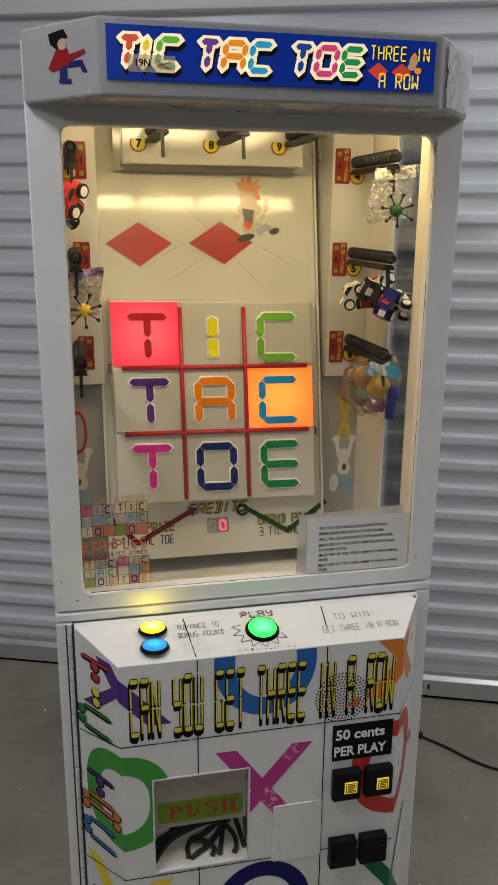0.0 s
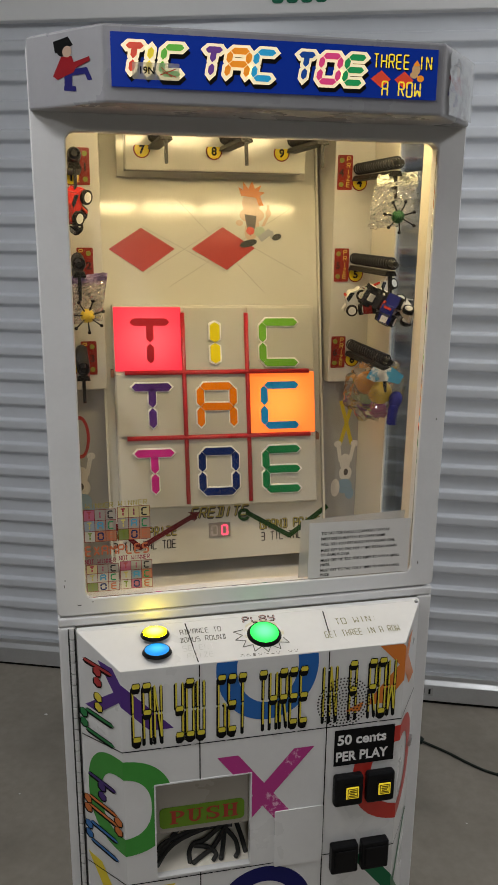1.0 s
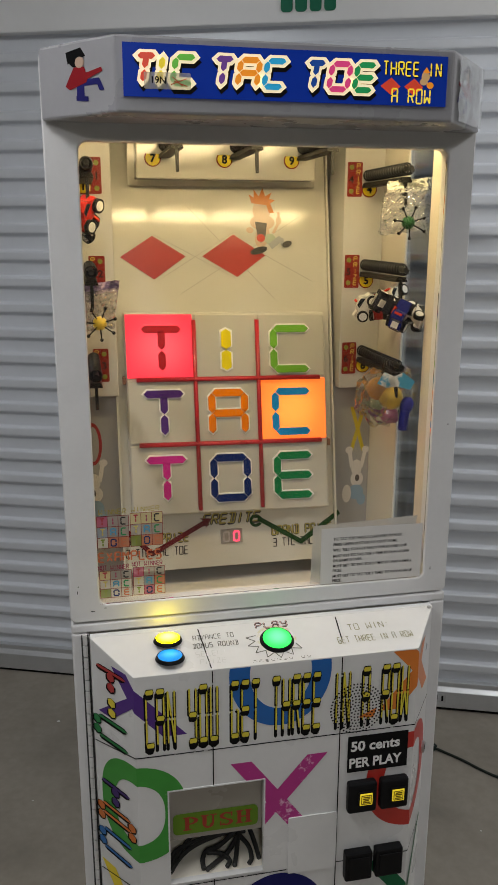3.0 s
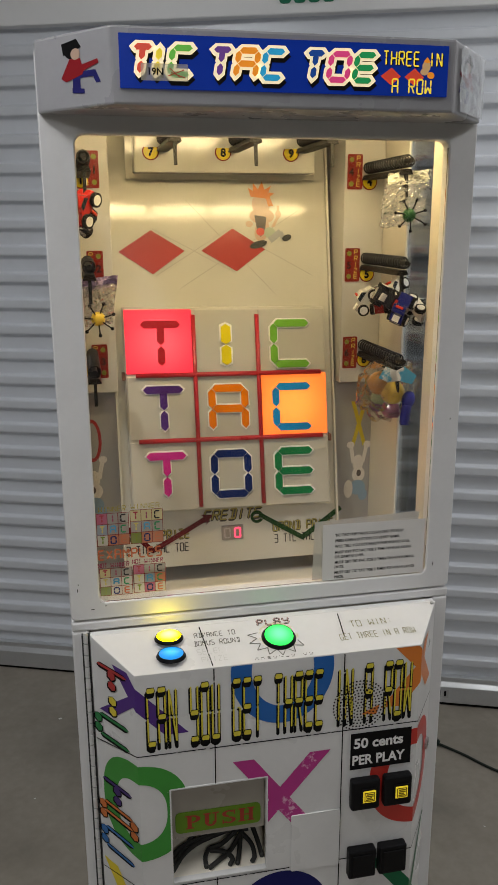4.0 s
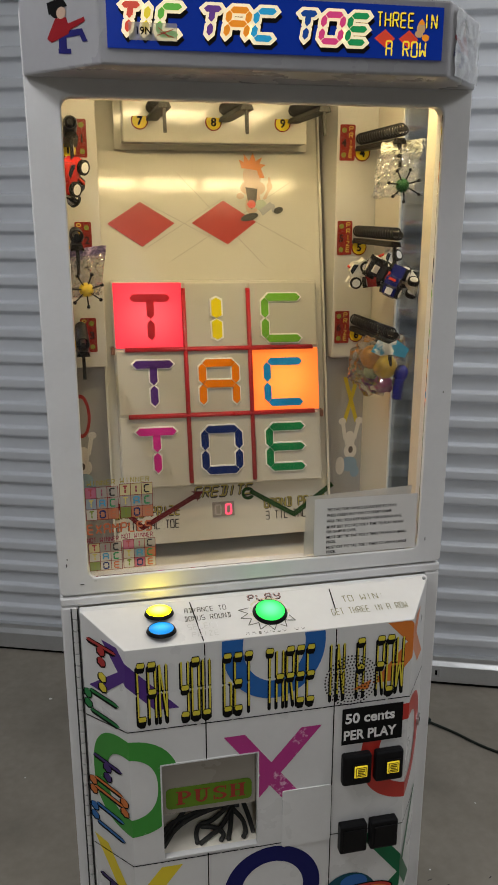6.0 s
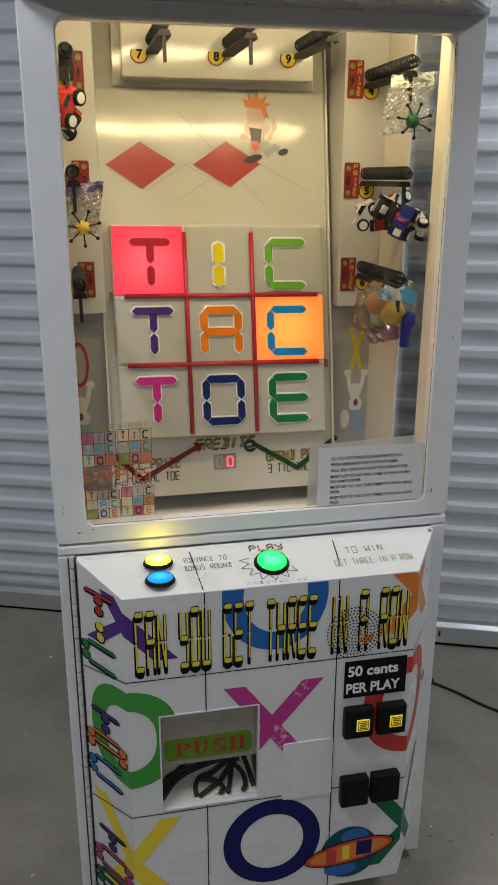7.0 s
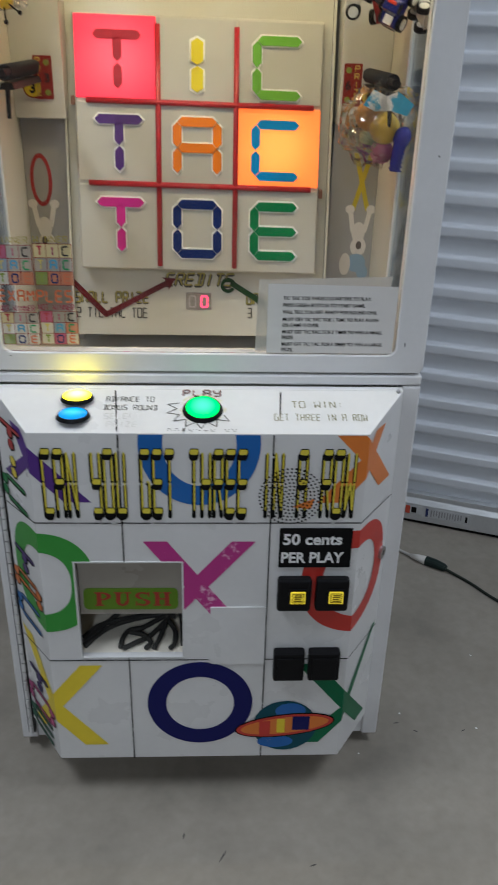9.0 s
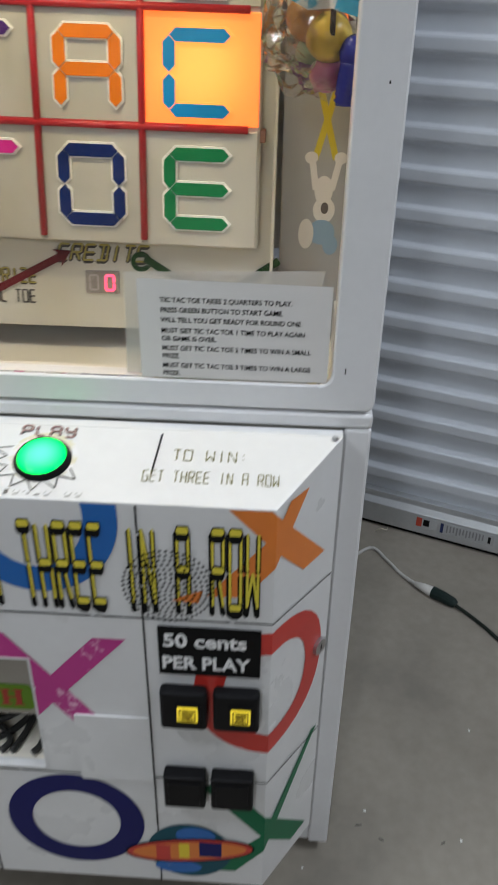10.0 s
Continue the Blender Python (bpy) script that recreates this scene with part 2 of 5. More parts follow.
def bar_poly(a, b, w, w2=None, square=True):
    """A bar from a to b; square ends are level."""
    w2 = w if w2 is None else w2
    if square:
        return [(a[0] - w / 2, a[1]), (a[0] + w / 2, a[1]), (b[0] + w2 / 2, b[1]), (b[0] - w2 / 2, b[1])]
    d = Vector((b[0] - a[0], b[1] - a[1])).normalized()
    n = (-d.y, d.x)
    return [(a[0] + n[0] * w / 2, a[1] + n[1] * w / 2), (a[0] - n[0] * w / 2, a[1] - n[1] * w / 2), (b[0] - n[0] * w2 / 2, b[1] - n[1] * w2 / 2), (b[0] + n[0] * w2 / 2, b[1] + n[1] * w2 / 2)]


SEG = {"a": (0, 1, 1, 1), "b": (1, 1, 1, .5), "c": (1, .5, 1, 0), "d": (0, 0, 1, 0), "e": (0, 0, 0, .5), "f": (0, .5, 0, 1),
       "g": (0, .5, .5, .5), "p": (.5, .5, 1, .5), "i": (.5, .5, .5, 1), "l": (.5, 0, .5, .5),
       "h": (0, 1, .5, .5), "j": (1, 1, .5, .5), "k": (.5, .5, 0, 0), "m": (.5, .5, 1, 0), "q": (0, .5, 1, .5)}
GLYPH = {"T": "ail", "I": "il", "C": "adef", "A": "abcefq", "O": "abcdef", "E": "adefq", "N": "efbchm", "Y": "fbqcd", "U": "bcdef", "G": "adefcp",
         "H": "febcq", "R": "abfeqm", "W": "febckm", "P": "abfeq", "S": "afqcd", "Z": "ajkd", "D": "adbcil", "L": "fed", "V": "fekj", "M": "efbchj",
         "X": "hjkm", "B": "abcdil", "2": "abqed", "3": "abqcd", "0": "abcdef", "1": "bc", " ": "", ":": ":"}


def seg_polys(ch, x, z, w, h, t, gap=0.0, slant=0.0):
    """The pointed segments of one character in a cell w by h with its lower left at x, z."""
    out = []
    if ch == ":":
        return [disc_poly(x + w / 2, z + h * k, t * 0.6, n=8) for k in (0.3, 0.7)]
    for s in GLYPH[ch]:
        x0, z0, x1, z1 = SEG[s]
        a, b = Vector((x + x0 * w, z + z0 * h)), Vector((x + x1 * w, z + z1 * h))
        d = (b - a).normalized()
        n = Vector((-d.y, d.x)) * t / 2
        cut = t / 2 if s not in "hjkm" else t * 0.8
        a, b = a + d * gap, b - d * gap
        pts = [a, a + d * cut + n, b - d * cut + n, b, b - d * cut - n, a + d * cut - n]
        out.append([(p.x + slant * (p.y - z), p.y) for p in pts])
    return out


def seg_text(text, x, z, w, h, t, step, gap=0.0, slant=0.0):
    out = []
    for i, ch in enumerate(text):
        out += seg_polys(ch, x + i * step, z, w, h, t, gap, slant)
    return out


def font_mesh(text, size, bold=0.0, width=1.0, align="LEFT", space=1.0):
    """Letters of the built-in font as a flat mesh in x, z."""
    cu = bpy.data.curves.new("lettering", "FONT")
    cu.body, cu.size, cu.offset, cu.align_x, cu.resolution_u, cu.space_character = text, size, bold, align, 3, space
    ob = new("lettering", cu)
    dg = bpy.context.evaluated_depsgraph_get()
    me = bpy.data.meshes.new_from_object(ob.evaluated_get(dg))
    bpy.data.objects.remove(ob)
    bpy.data.curves.remove(cu)
    bm = bmesh.new()
    bm.from_mesh(me)
    bpy.data.meshes.remove(me)
    for v in bm.verts:
        v.co = Vector((v.co.x * width, 0, v.co.y))
    return bm


def shifted(bm, dx, dz, slope=0.0):
    for v in bm.verts:
        v.co = Vector((v.co.x + dx, 0, v.co.z + dz + slope * v.co.x))
    return bm


# ---- the corridor: floor, walls, ceiling ----
FLOOR = mat("sealed_concrete", (0.29, 0.262, 0.222), 0.40, grain=0.16, scale=42, bump=0.12, stain=0.50)
CONCRETE_SPOT = mat("white_paint_drop", (0.75, 0.75, 0.72), 0.6)
SHUTTER = mat("galvanised_grey_curtain", (0.69, 0.725, 0.78), 0.33, metal=0.08, grain=0.03, scale=35, stain=0.12)
SILVER = mat("bare_aluminium_bar", (0.62, 0.64, 0.66), 0.38, metal=0.7, grain=0.06, scale=120, stain=0.15)
LINTEL = mat("white_steel_header", (0.80, 0.81, 0.82), 0.4, grain=0.02)
WALL = mat("unseen_corridor_grey", (0.42, 0.43, 0.44), 0.6, grain=0.03, stain=0.06)

tagged(part("floor", box(-6, 6, -8.2, 3.5, FLOOR_Z - 0.1, FLOOR_Z), FLOOR), "grey sealed concrete floor with stains and specks", "floor", kind="structure")
# ceiling and the three walls below are unseen, added to close in the light
tagged(part("ceiling", box(-6, 6, -8.2, 3.5, CEILING, CEILING + 0.1), WALL), "unseen plain ceiling added over the corridor", "ceiling", kind="structure")
tagged(part("wall_front", box(-6, 6, -8.0, -7.85, FLOOR_Z, CEILING), WALL), "unseen plain grey wall added to close the corridor", "wall", kind="structure")
tagged(part("wall_west", box(-4.6, -4.45, -7.85, 3.2, FLOOR_Z, CEILING), WALL), "unseen plain grey wall added at the corridor's end", "wall", kind="structure")
tagged(part("wall_east", box(4.45, 4.6, -7.85, 3.2, FLOOR_Z, CEILING), WALL), "unseen plain grey wall added at the corridor's end", "wall", kind="structure")

header = tagged(part("wall_header", box(-4.6, 4.8, -0.03, 0.1, DOOR_HIGH + 0.012, CEILING, 0.004), LINTEL, m=DOOR_M), "white steel header panel over the roll-up door", "wall", kind="structure")
for k in range(4):
    # the unit's number plate becomes plain bars
    part("number_bar", prism(rounded(0.305 + k * 0.042, 0.339 + k * 0.042, DOOR_HIGH + 0.04, DOOR_HIGH + 0.13, 0.010), -0.034, -0.0302), mat("green_number_paint", (0.01, 0.16, 0.09), 0.5), header, "dark green painted bar")
jamb = tagged(part("wall_jambs", box(-4.6, -0.955, -0.085, 0.1, FLOOR_Z, DOOR_HIGH, 0.02), LINTEL, m=DOOR_M), "white steel wall panel beside the roll-up door", "wall", kind="structure")
tagged(part("wall_jambs", box(2.05, 4.8, -0.03, 0.1, FLOOR_Z, DOOR_HIGH, 0.004), LINTEL, m=DOOR_M), "white steel wall panel beside the roll-up door", "wall", kind="structure")

door_1 = thing("door_1", "closed pale grey corrugated steel roll-up door", "roll-up door", kind="structure", m=DOOR_M)
PITCH = 0.0866
SLAT_PROFILE = [(0.010, 0.0), (0.010, 0.031), (0.0090, 0.0350), (0.006, 0.0385), (-0.004, 0.0440), (-0.0075, 0.0465), (-0.0088, 0.050), (-0.009, 0.054), (-0.009, 0.0700), (-0.0087, 0.0716), (-0.0080, 0.0731), (-0.0069, 0.0745), (-0.0054, 0.0756), (0.0045, 0.0781), (0.0078, 0.0793), (0.0095, 0.0810), (0.010, 0.0830), (0.010, PITCH)]
bm = bmesh.new()
ends = []
for x in (-0.95, 2.05):
    ends.append(([bm.verts.new((x, a, b)) for a, b in SLAT_PROFILE], [bm.verts.new((x, a + 0.003, b)) for a, b in SLAT_PROFILE]))
for i in range(len(SLAT_PROFILE) - 1):
    for k in (0, 1):
        bm.faces.new((ends[0][k][i], ends[1][k][i], ends[1][k][i + 1], ends[0][k][i + 1]))
slat = part("slat", bm, SHUTTER, door_1)
slat.location.z = 0.085
for i in range(1, 25):
    o = new("slat", slat.data)
    o.parent = door_1
    o.location.z = 0.085 + i * PITCH
bar = part("bottom_bar", prism([(-0.028, FLOOR_Z + 0.012), (-0.028, 0.058), (-0.012, 0.07), (-0.012, 0.088), (0.02, 0.088), (0.02, FLOOR_Z + 0.012)], -0.95, 2.05, axis="x", bevel=0.002), SILVER, door_1, "dull aluminium bottom bar with stickers")
part("rubber_seal", box(-0.95, 2.05, -0.02, 0.015, FLOOR_Z, FLOOR_Z + 0.013), BLACK_PLASTIC, door_1)

# fittings are unseen, added at the lamp positions
for k, (lx, ly, lw) in enumerate(LAMPS):
    lamp = thing("ceiling_light", "unseen long white ceiling light fitting", "ceiling light", group="corridor lights", m=pose(lx, ly, CEILING))
    part("housing", prism([(-0.09, 0), (0.09, 0), (0.07, -0.05), (-0.07, -0.05)], -0.62, 0.62, axis="y", bevel=0.003), LINTEL, lamp)
    part("diffuser", box(-0.068, 0.068, -0.6, 0.6, -0.062, -0.051, 0.003), mat("glowing_diffuser", (0.9, 0.92, 0.95), 0.5, emit=COOL, power=6.0), lamp)

# ---- the prize machine ----
machine = thing("prize_machine", "white tic tac toe prize redemption machine standing on the concrete floor", "arcade machine")

# lower cabinet behind the door
for sx in (-1, 1):
    part("cabinet_side", prism([(sx * 0.39, 0.0), (sx * 0.3565, 0.0), (sx * 0.3565, 0.62), (sx * 0.39, 0.62)], 0.012, 0.8525, axis="z", bevel=0.004), WHITE, machine)
part("cabinet_back", box(-0.356, 0.356, 0.60, 0.618, 0.012, 0.8525), WHITE, machine)
part("cabinet_base", box(-0.356, 0.356, 0.02, 0.5995, 0.013, 0.03), WHITE, machine)
part("cabinet_apron", box(-0.356, 0.356, 0.006, 0.0195, 0.013, 0.085), WHITE, machine)
part("cabinet_top", prism([(-0.39, 0.0), (0.39, 0.0), (0.39, 0.62), (0.366, 0.62), (0.366, 0.034), (-0.366, 0.034), (-0.366, 0.62), (-0.39, 0.62)], 0.853, 0.8725, axis="z", bevel=0.004), WHITE, machine)
for fx in (-0.33, 0.33):
    for fy in (0.06, 0.56):
        part("levelling_foot", cylinder(0.022, 0.03, 16, m=pose(fx, fy, FLOOR_Z + 0.0145)), BLACK_PLASTIC, machine)

# the window head, posts and sill of the upper case
W0, W1, Z0, Z1 = -0.333, 0.337, 0.910, 1.762
outer = rounded(-0.39, 0.39, 0.8765, 1.893, 0.010)
inner = rounded(W0, W1, Z0, Z1, 0.016)
bm = frame_prism(outer, inner, 0.0, 0.030)
front_frame = part("front_frame", bm, WHITE, machine)
mod = front_frame.modifiers.new("soft_edges", "BEVEL")
mod.width, mod.segments, mod.limit_method = 0.004, 2, "ANGLE"
part("window_pane", box(W0 + 0.0005, W1 - 0.0005, 0.0040, 0.0070, Z0 + 0.0005, Z1 - 0.0005), CLEAR, machine).visible_shadow = False
for sx in (-1, 1):
    bm = bmesh.new()
    for y0, y1, z0, z1 in ((0.0305, 0.11, 0.8765, 1.885), (0.33, 0.62, 0.8765, 1.885), (0.1105, 0.3295, 0.8765, 0.90), (0.1105, 0.3295, 1.80, 1.885)):
        box(min(sx * 0.3835, sx * 0.389), max(sx * 0.3835, sx * 0.389), y0, y1, z0, z1, bm=bm)
    part("side_panel", bm, [WHITE], machine)
    part("side_pane", box(min(sx * 0.365, sx * 0.368), max(sx * 0.365, sx * 0.368), 0.113, 0.255, 0.80, 1.86), SIDE_CLEAR, machine).visible_shadow = False
    part("side_lining", box(min(sx * 0.361, sx * 0.3645), max(sx * 0.361, sx * 0.3645), 0.031, 0.121, 0.786, 1.86), GLOSS_CREAM, machine)
    part("side_lining", box(min(sx * 0.361, sx * 0.3645), max(sx * 0.361, sx * 0.3645), 0.246, 0.60, 0.786, 1.86), CREAM, machine)
part("rear_panel", box(-0.365, 0.365, 0.60, 0.62, 0.8765, 1.885), WHITE, machine)
part("top_panel", box(-0.39, 0.39, 0.031, 0.62, 1.8855, 1.897, 0.003), WHITE, machine)
part("case_ceiling", box(-0.36, 0.36, 0.05, 0.60, 1.862, 1.87), CREAM, machine)
part("case_floor", box(-0.36, 0.36, 0.0445, 0.60, 0.765, 0.785), CREAM, machine)
part("sill_riser", box(-0.36, 0.36, 0.0362, 0.044, 0.7655, 0.905), CREAM, machine)

# chipped paint on the window frame
for nx, nz, nw, nh in ((-0.347, 0.8985, 0.007, 0.0012), (-0.374, 0.940, 0.0012, 0.006), (-0.372, 0.952, 0.0018, 0.002), (0.352, 0.930, 0.0012, 0.007), (-0.322, 0.9035, 0.004, 0.0010), (0.371, 1.24, 0.0016, 0.003)):
    part("paint_chip", box(nx - nw / 2, nx + nw / 2, -0.0008, -0.0001, nz - nh / 2, nz + nh / 2), BLACK, front_frame)

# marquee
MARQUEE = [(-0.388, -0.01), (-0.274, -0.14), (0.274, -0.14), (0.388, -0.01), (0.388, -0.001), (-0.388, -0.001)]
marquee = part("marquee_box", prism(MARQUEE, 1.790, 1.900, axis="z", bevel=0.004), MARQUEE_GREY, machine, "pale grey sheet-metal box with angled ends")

# the door: a chamfered box with a sloping deck
DF, DX, DBX, DBY = -0.127, 0.280, 0.355, -0.017
CH = math.hypot(DBX - DX, DBY - DF)
D_TOP, D_BACK, D_LOW = 0.820, 0.851, 0.088


def fold(u, z, lift=0.001):
    """A point of the door's unrolled face."""
    if abs(u) <= DX:
        return Vector((u, DF - lift, z))
    s = math.copysign(1, u)
    d = (abs(u) - DX) / CH
    n = Vector((s * (DBY - DF), -(DBX - DX), 0)).normalized()
    return Vector((s * (DX + d * (DBX - DX)), DF + d * (DBY - DF), z)) + n * lift


def on_door(name, bm, material, lift=0.001, label="", parent=None):
    for u in (-DX, DX):
        bmesh.ops.bisect_plane(bm, geom=bm.verts[:] + bm.edges[:] + bm.faces[:], plane_co=(u, 0, 0), plane_no=(1, 0, 0))
    if name != "price_lettering":
        for co, no in (((P0, 0, 0), (1, 0, 0)), ((P1, 0, 0), (1, 0, 0)), ((0, 0, PZ0), (0, 0, 1)), ((0, 0, PZ1), (0, 0, 1))):
            bmesh.ops.bisect_plane(bm, geom=bm.verts[:] + bm.edges[:] + bm.faces[:], plane_co=co, plane_no=no)
        gone = [f for f in bm.faces if P0 < f.calc_center_median().x < P1 and PZ0 < f.calc_center_median().z < PZ1]
        bmesh.ops.delete(bm, geom=gone, context="FACES")
    for v in bm.verts:
        v.co = fold(v.co.x, v.co.z, lift - v.co.y)
    return part(name, bm, material, parent or door, label)


def clip_high(bm, z):
    bmesh.ops.bisect_plane(bm, geom=bm.verts[:] + bm.edges[:] + bm.faces[:], plane_co=(0, 0, z), plane_no=(0, 0, 1), clear_outer=True)
    return bm


P0, P1, PZ0, PZ1 = -0.222, -0.030, 0.350, 0.568
bm = bmesh.new()
low = {}
# front face with the opening of the prize hatch, then the two angled faces and the deck
grid_u = [-DX, P0, P1, DX]
grid_z = [D_LOW, PZ0, PZ1, D_TOP]
V = {(i, j): bm.verts.new((grid_u[i], DF, grid_z[j])) for i in range(4) for j in range(4)}
for i in range(3):
    for j in range(3):
        if (i, j) != (1, 1):
            bm.faces.new((V[i, j], V[i + 1, j], V[i + 1, j + 1], V[i, j + 1]))
back = {}
for s, i in ((-1, 0), (1, 3)):
    col = [bm.verts.new((s * DBX, DBY, z)) for z in (D_LOW, PZ0, PZ1, D_BACK)]
    back[s] = col
    for j in range(3):
        bm.faces.new((V[i, j], V[i, j + 1], col[j + 1], col[j]))
bm.faces.new((V[0, 3], V[1, 3], V[2, 3], V[3, 3], back[1][3], back[-1][3]))
bm.faces.new((V[0, 0], V[1, 0], V[2, 0], V[3, 0], back[1][0], back[-1][0]))
door = part("door", bm, DOOR_WHITE, machine, "white chamfered front door with worn coloured letters")
mod = door.modifiers.new("sheet", "SOLIDIFY")
mod.thickness, mod.offset = 0.003, -1
mod = door.modifiers.new("soft_edges", "BEVEL")
mod.width, mod.segments, mod.limit_method, mod.angle_limit = 0.003, 2, "ANGLE", radians(25)


def on_deck(name, bm, material, lift=0.001, label="", parent=None):
    """Lay a flat shape (x, depth) on the sloping deck."""
    for v in bm.verts:
        v.co = Vector((v.co.x, v.co.z, D_TOP + (v.co.z - DF) * (D_BACK - D_TOP) / (DBY - DF) + lift - v.co.y))
    return part(name, bm, material, parent or door, label)


def decal(name, polys, material, lift=0.0008, label=""):
    if name in ("ring_decal", "line_print"):
        bm = flat(polys)
        for v in bm.verts:
            v.co.y = 0
        bmesh.ops.remove_doubles(bm, verts=bm.verts, dist=0.00005)
        return on_door(name, clip_high(bm, D_TOP - 0.002), material, lift, label)
    if name == "cross_decal":
        decal("cross_stroke", polys[1:], material, lift + 0.0003, label)
        polys, name = polys[:1], "cross_stroke"
    return on_door(name, clip_high(flat(polys), D_TOP - 0.002), material, lift, label)


# coloured letters of the door, worn in places
decal("cross_decal", [bar_poly((-0.325, 0.818), (-0.205, 0.69), 0.045), bar_poly((-0.275, 0.775), (-0.372, 0.703), 0.034, 0.044)], PURPLE_D, 0.0008, "worn purple cross print")
decal("ring_decal", ring_polys(0.0, 0.80, 0.101, 0.115, 0.061, 0.077, 56), BLUE_D, 0.0009, "blue ring print cut by the deck")
decal("cross_decal", [bar_poly((0.235, 0.835), (0.365, 0.695), 0.048), bar_poly((0.338, 0.835), (0.222, 0.69), 0.036, 0.044)], ORANGE_D, 0.0008, "worn orange cross print")
decal("ring_decal", ring_polys(-0.29, 0.520, 0.105, 0.108, 0.062, 0.068, 56, power=2.4), GREEN_D, 0.0009, "worn green ring print")
decal("cross_decal", [bar_poly((-0.078, 0.611), (0.055, 0.432), 0.042), bar_poly((0.077, 0.611), (-0.075, 0.432), 0.042)], MAGENTA_D, 0.0009, "scuffed magenta cross print")
decal("ring_decal", ring_polys(0.29, 0.522, 0.108, 0.112, 0.070, 0.076, 56, power=2.3), RED_D, 0.0009, "red ring print")
decal("cross_decal", [bar_poly((-0.385, 0.35), (-0.205, 0.126), 0.046), bar_poly((-0.205, 0.332), (-0.37, 0.12), 0.042)], YELLOW_D, 0.0009, "yellow cross print")
decal("ring_decal", ring_polys(0.0, 0.233, 0.102, 0.105, 0.066, 0.068, 60), NAVY_D, 0.0009, "navy blue ring print")
decal("cross_decal", [bar_poly((0.205, 0.332), (0.375, 0.12), 0.042), bar_poly((0.398, 0.35), (0.215, 0.126), 0.014, 0.045)], DKGREEN_D, 0.0009, "dark green cross print")
# thin black lines that part the squares
L = 0.0022
for u in (-0.133, 0.122):
    for hi_, lo_ in ((0.818, PZ1), (PZ1, PZ0), (PZ0, 0.088)):
        if u > 0 or hi_ != PZ1:
            decal("line_print", [bar_poly((u, hi_), (u, lo_), L)], BLACK, 0.0012)
for z in (0.650, 0.345):
    e = DX + CH * 0.98
    for p in ([(-e, z - 0.02), (-DX, z), (-DX, z - L), (-e, z - 0.02 - L)], [(-DX, z), (P0, z), (P0, z - L), (-DX, z - L)], [(P0, z), (P1, z), (P1, z - L), (P0, z - L)], [(P1, z), (DX, z), (DX, z - L), (P1, z - L)], [(DX, z), (e, z - 0.005), (e, z - 0.005 - L), (DX, z - L)]):
        decal("line_print", [p], BLACK, 0.0012)
# scuffed paint along the lines
SCUFF = mat("scuffed_bare_paint", (0.60, 0.60, 0.60), 0.5, grain=0.2)
rng = random.Random(4)
polys = []
for k in range(26):
    u, z = rng.choice([(-0.133, rng.uniform(0.10, 0.8)), (0.122, rng.uniform(0.1, 0.8)), (rng.uniform(-0.25, 0.25), 0.65), (rng.uniform(-0.25, 0.25), 0.345)])
    polys.append(disc_poly(u + rng.uniform(-0.001, 0.001), z, rng.uniform(0.001, 0.004), rng.uniform(0.0008, 0.003), 7, rng.uniform(0, 90)))
for p in polys:
    decal("paint_scuff", [p], SCUFF, 0.0014)

part("door_lip", box(-0.355, 0.355, -0.0172, -0.0006, 0.8462, 0.8514, 0.0008), DOOR_WHITE, door)
part("door_lip", box(0.3500, 0.3558, -0.0168, -0.0006, D_LOW, 0.8460), DOOR_WHITE, door)
part("door_lip", box(-0.3558, -0.3500, -0.0168, -0.0006, D_LOW, 0.8460), DOOR_WHITE, door)
# the question across the door in tall pointed letters
ASK = "CAN YOU GET THREE IN A ROW"
STEP = 0.5275 / len(ASK)
for k, ch in enumerate(ASK):
    if ch == " ":
        continue
    x = -0.2585 + k * STEP
    grp = seg_polys(ch, x - 0.0014, 0.667, 0.0135, 0.118, 0.0064)
    decal("letter_shadow", [[(a, b - (0.009 if b < 0.70 else 0.0)) for a, b in p] for p in grp], BLACK, 0.0012)
    decal("letter", seg_polys(ch, x, 0.674, 0.0125, 0.113, 0.0030, 0.0004), YEL_LET, 0.0017)
    dark, thick = [], []
    for s in GLYPH[ch]:
        if s in "adq":
            zz = {"a": 0.787, "d": 0.674, "q": 0.7305}[s]
            dark.append([(x - 0.0024, zz - 0.001), (x + 0.0004, zz + 0.0068), (x + 0.0130, zz + 0.0068), (x + 0.0148, zz), (x + 0.0132, zz - 0.0105), (x + 0.0106, zz - 0.0155), (x - 0.0002, zz - 0.0155), (x - 0.0024, zz - 0.0105)])
            thick.append([(x - 0.0012, zz), (x + 0.0012, zz + 0.0052), (x + 0.0124, zz + 0.0052), (x + 0.0138, zz), (x + 0.0116, zz - 0.0048), (x + 0.0006, zz - 0.0048)])
    if thick:
        decal("letter_shadow", dark, BLACK, 0.0020)
        decal("letter", thick, YEL_LET, 0.0024)

# tic tac toe down the angled side
SIDE_COL = {"r": (0.42, 0.03, 0.03), "y": (0.72, 0.58, 0.05), "g": (0.02, 0.20, 0.06), "p": (0.06, 0.03, 0.16), "o": (0.62, 0.16, 0.03), "b": (0.01, 0.14, 0.42), "m": (0.42, 0.03, 0.18), "n": (0.05, 0.03, 0.14), "d": (0.01, 0.11, 0.06)}
STACK = [("T", "r", 0.812), ("I", "y", 0.757), ("C", "g", 0.702), ("T", "p", 0.556), ("A", "o", 0.502), ("C", "b", 0.440), ("T", "n", 0.268), ("O", "m", 0.214), ("E", "d", 0.155)]


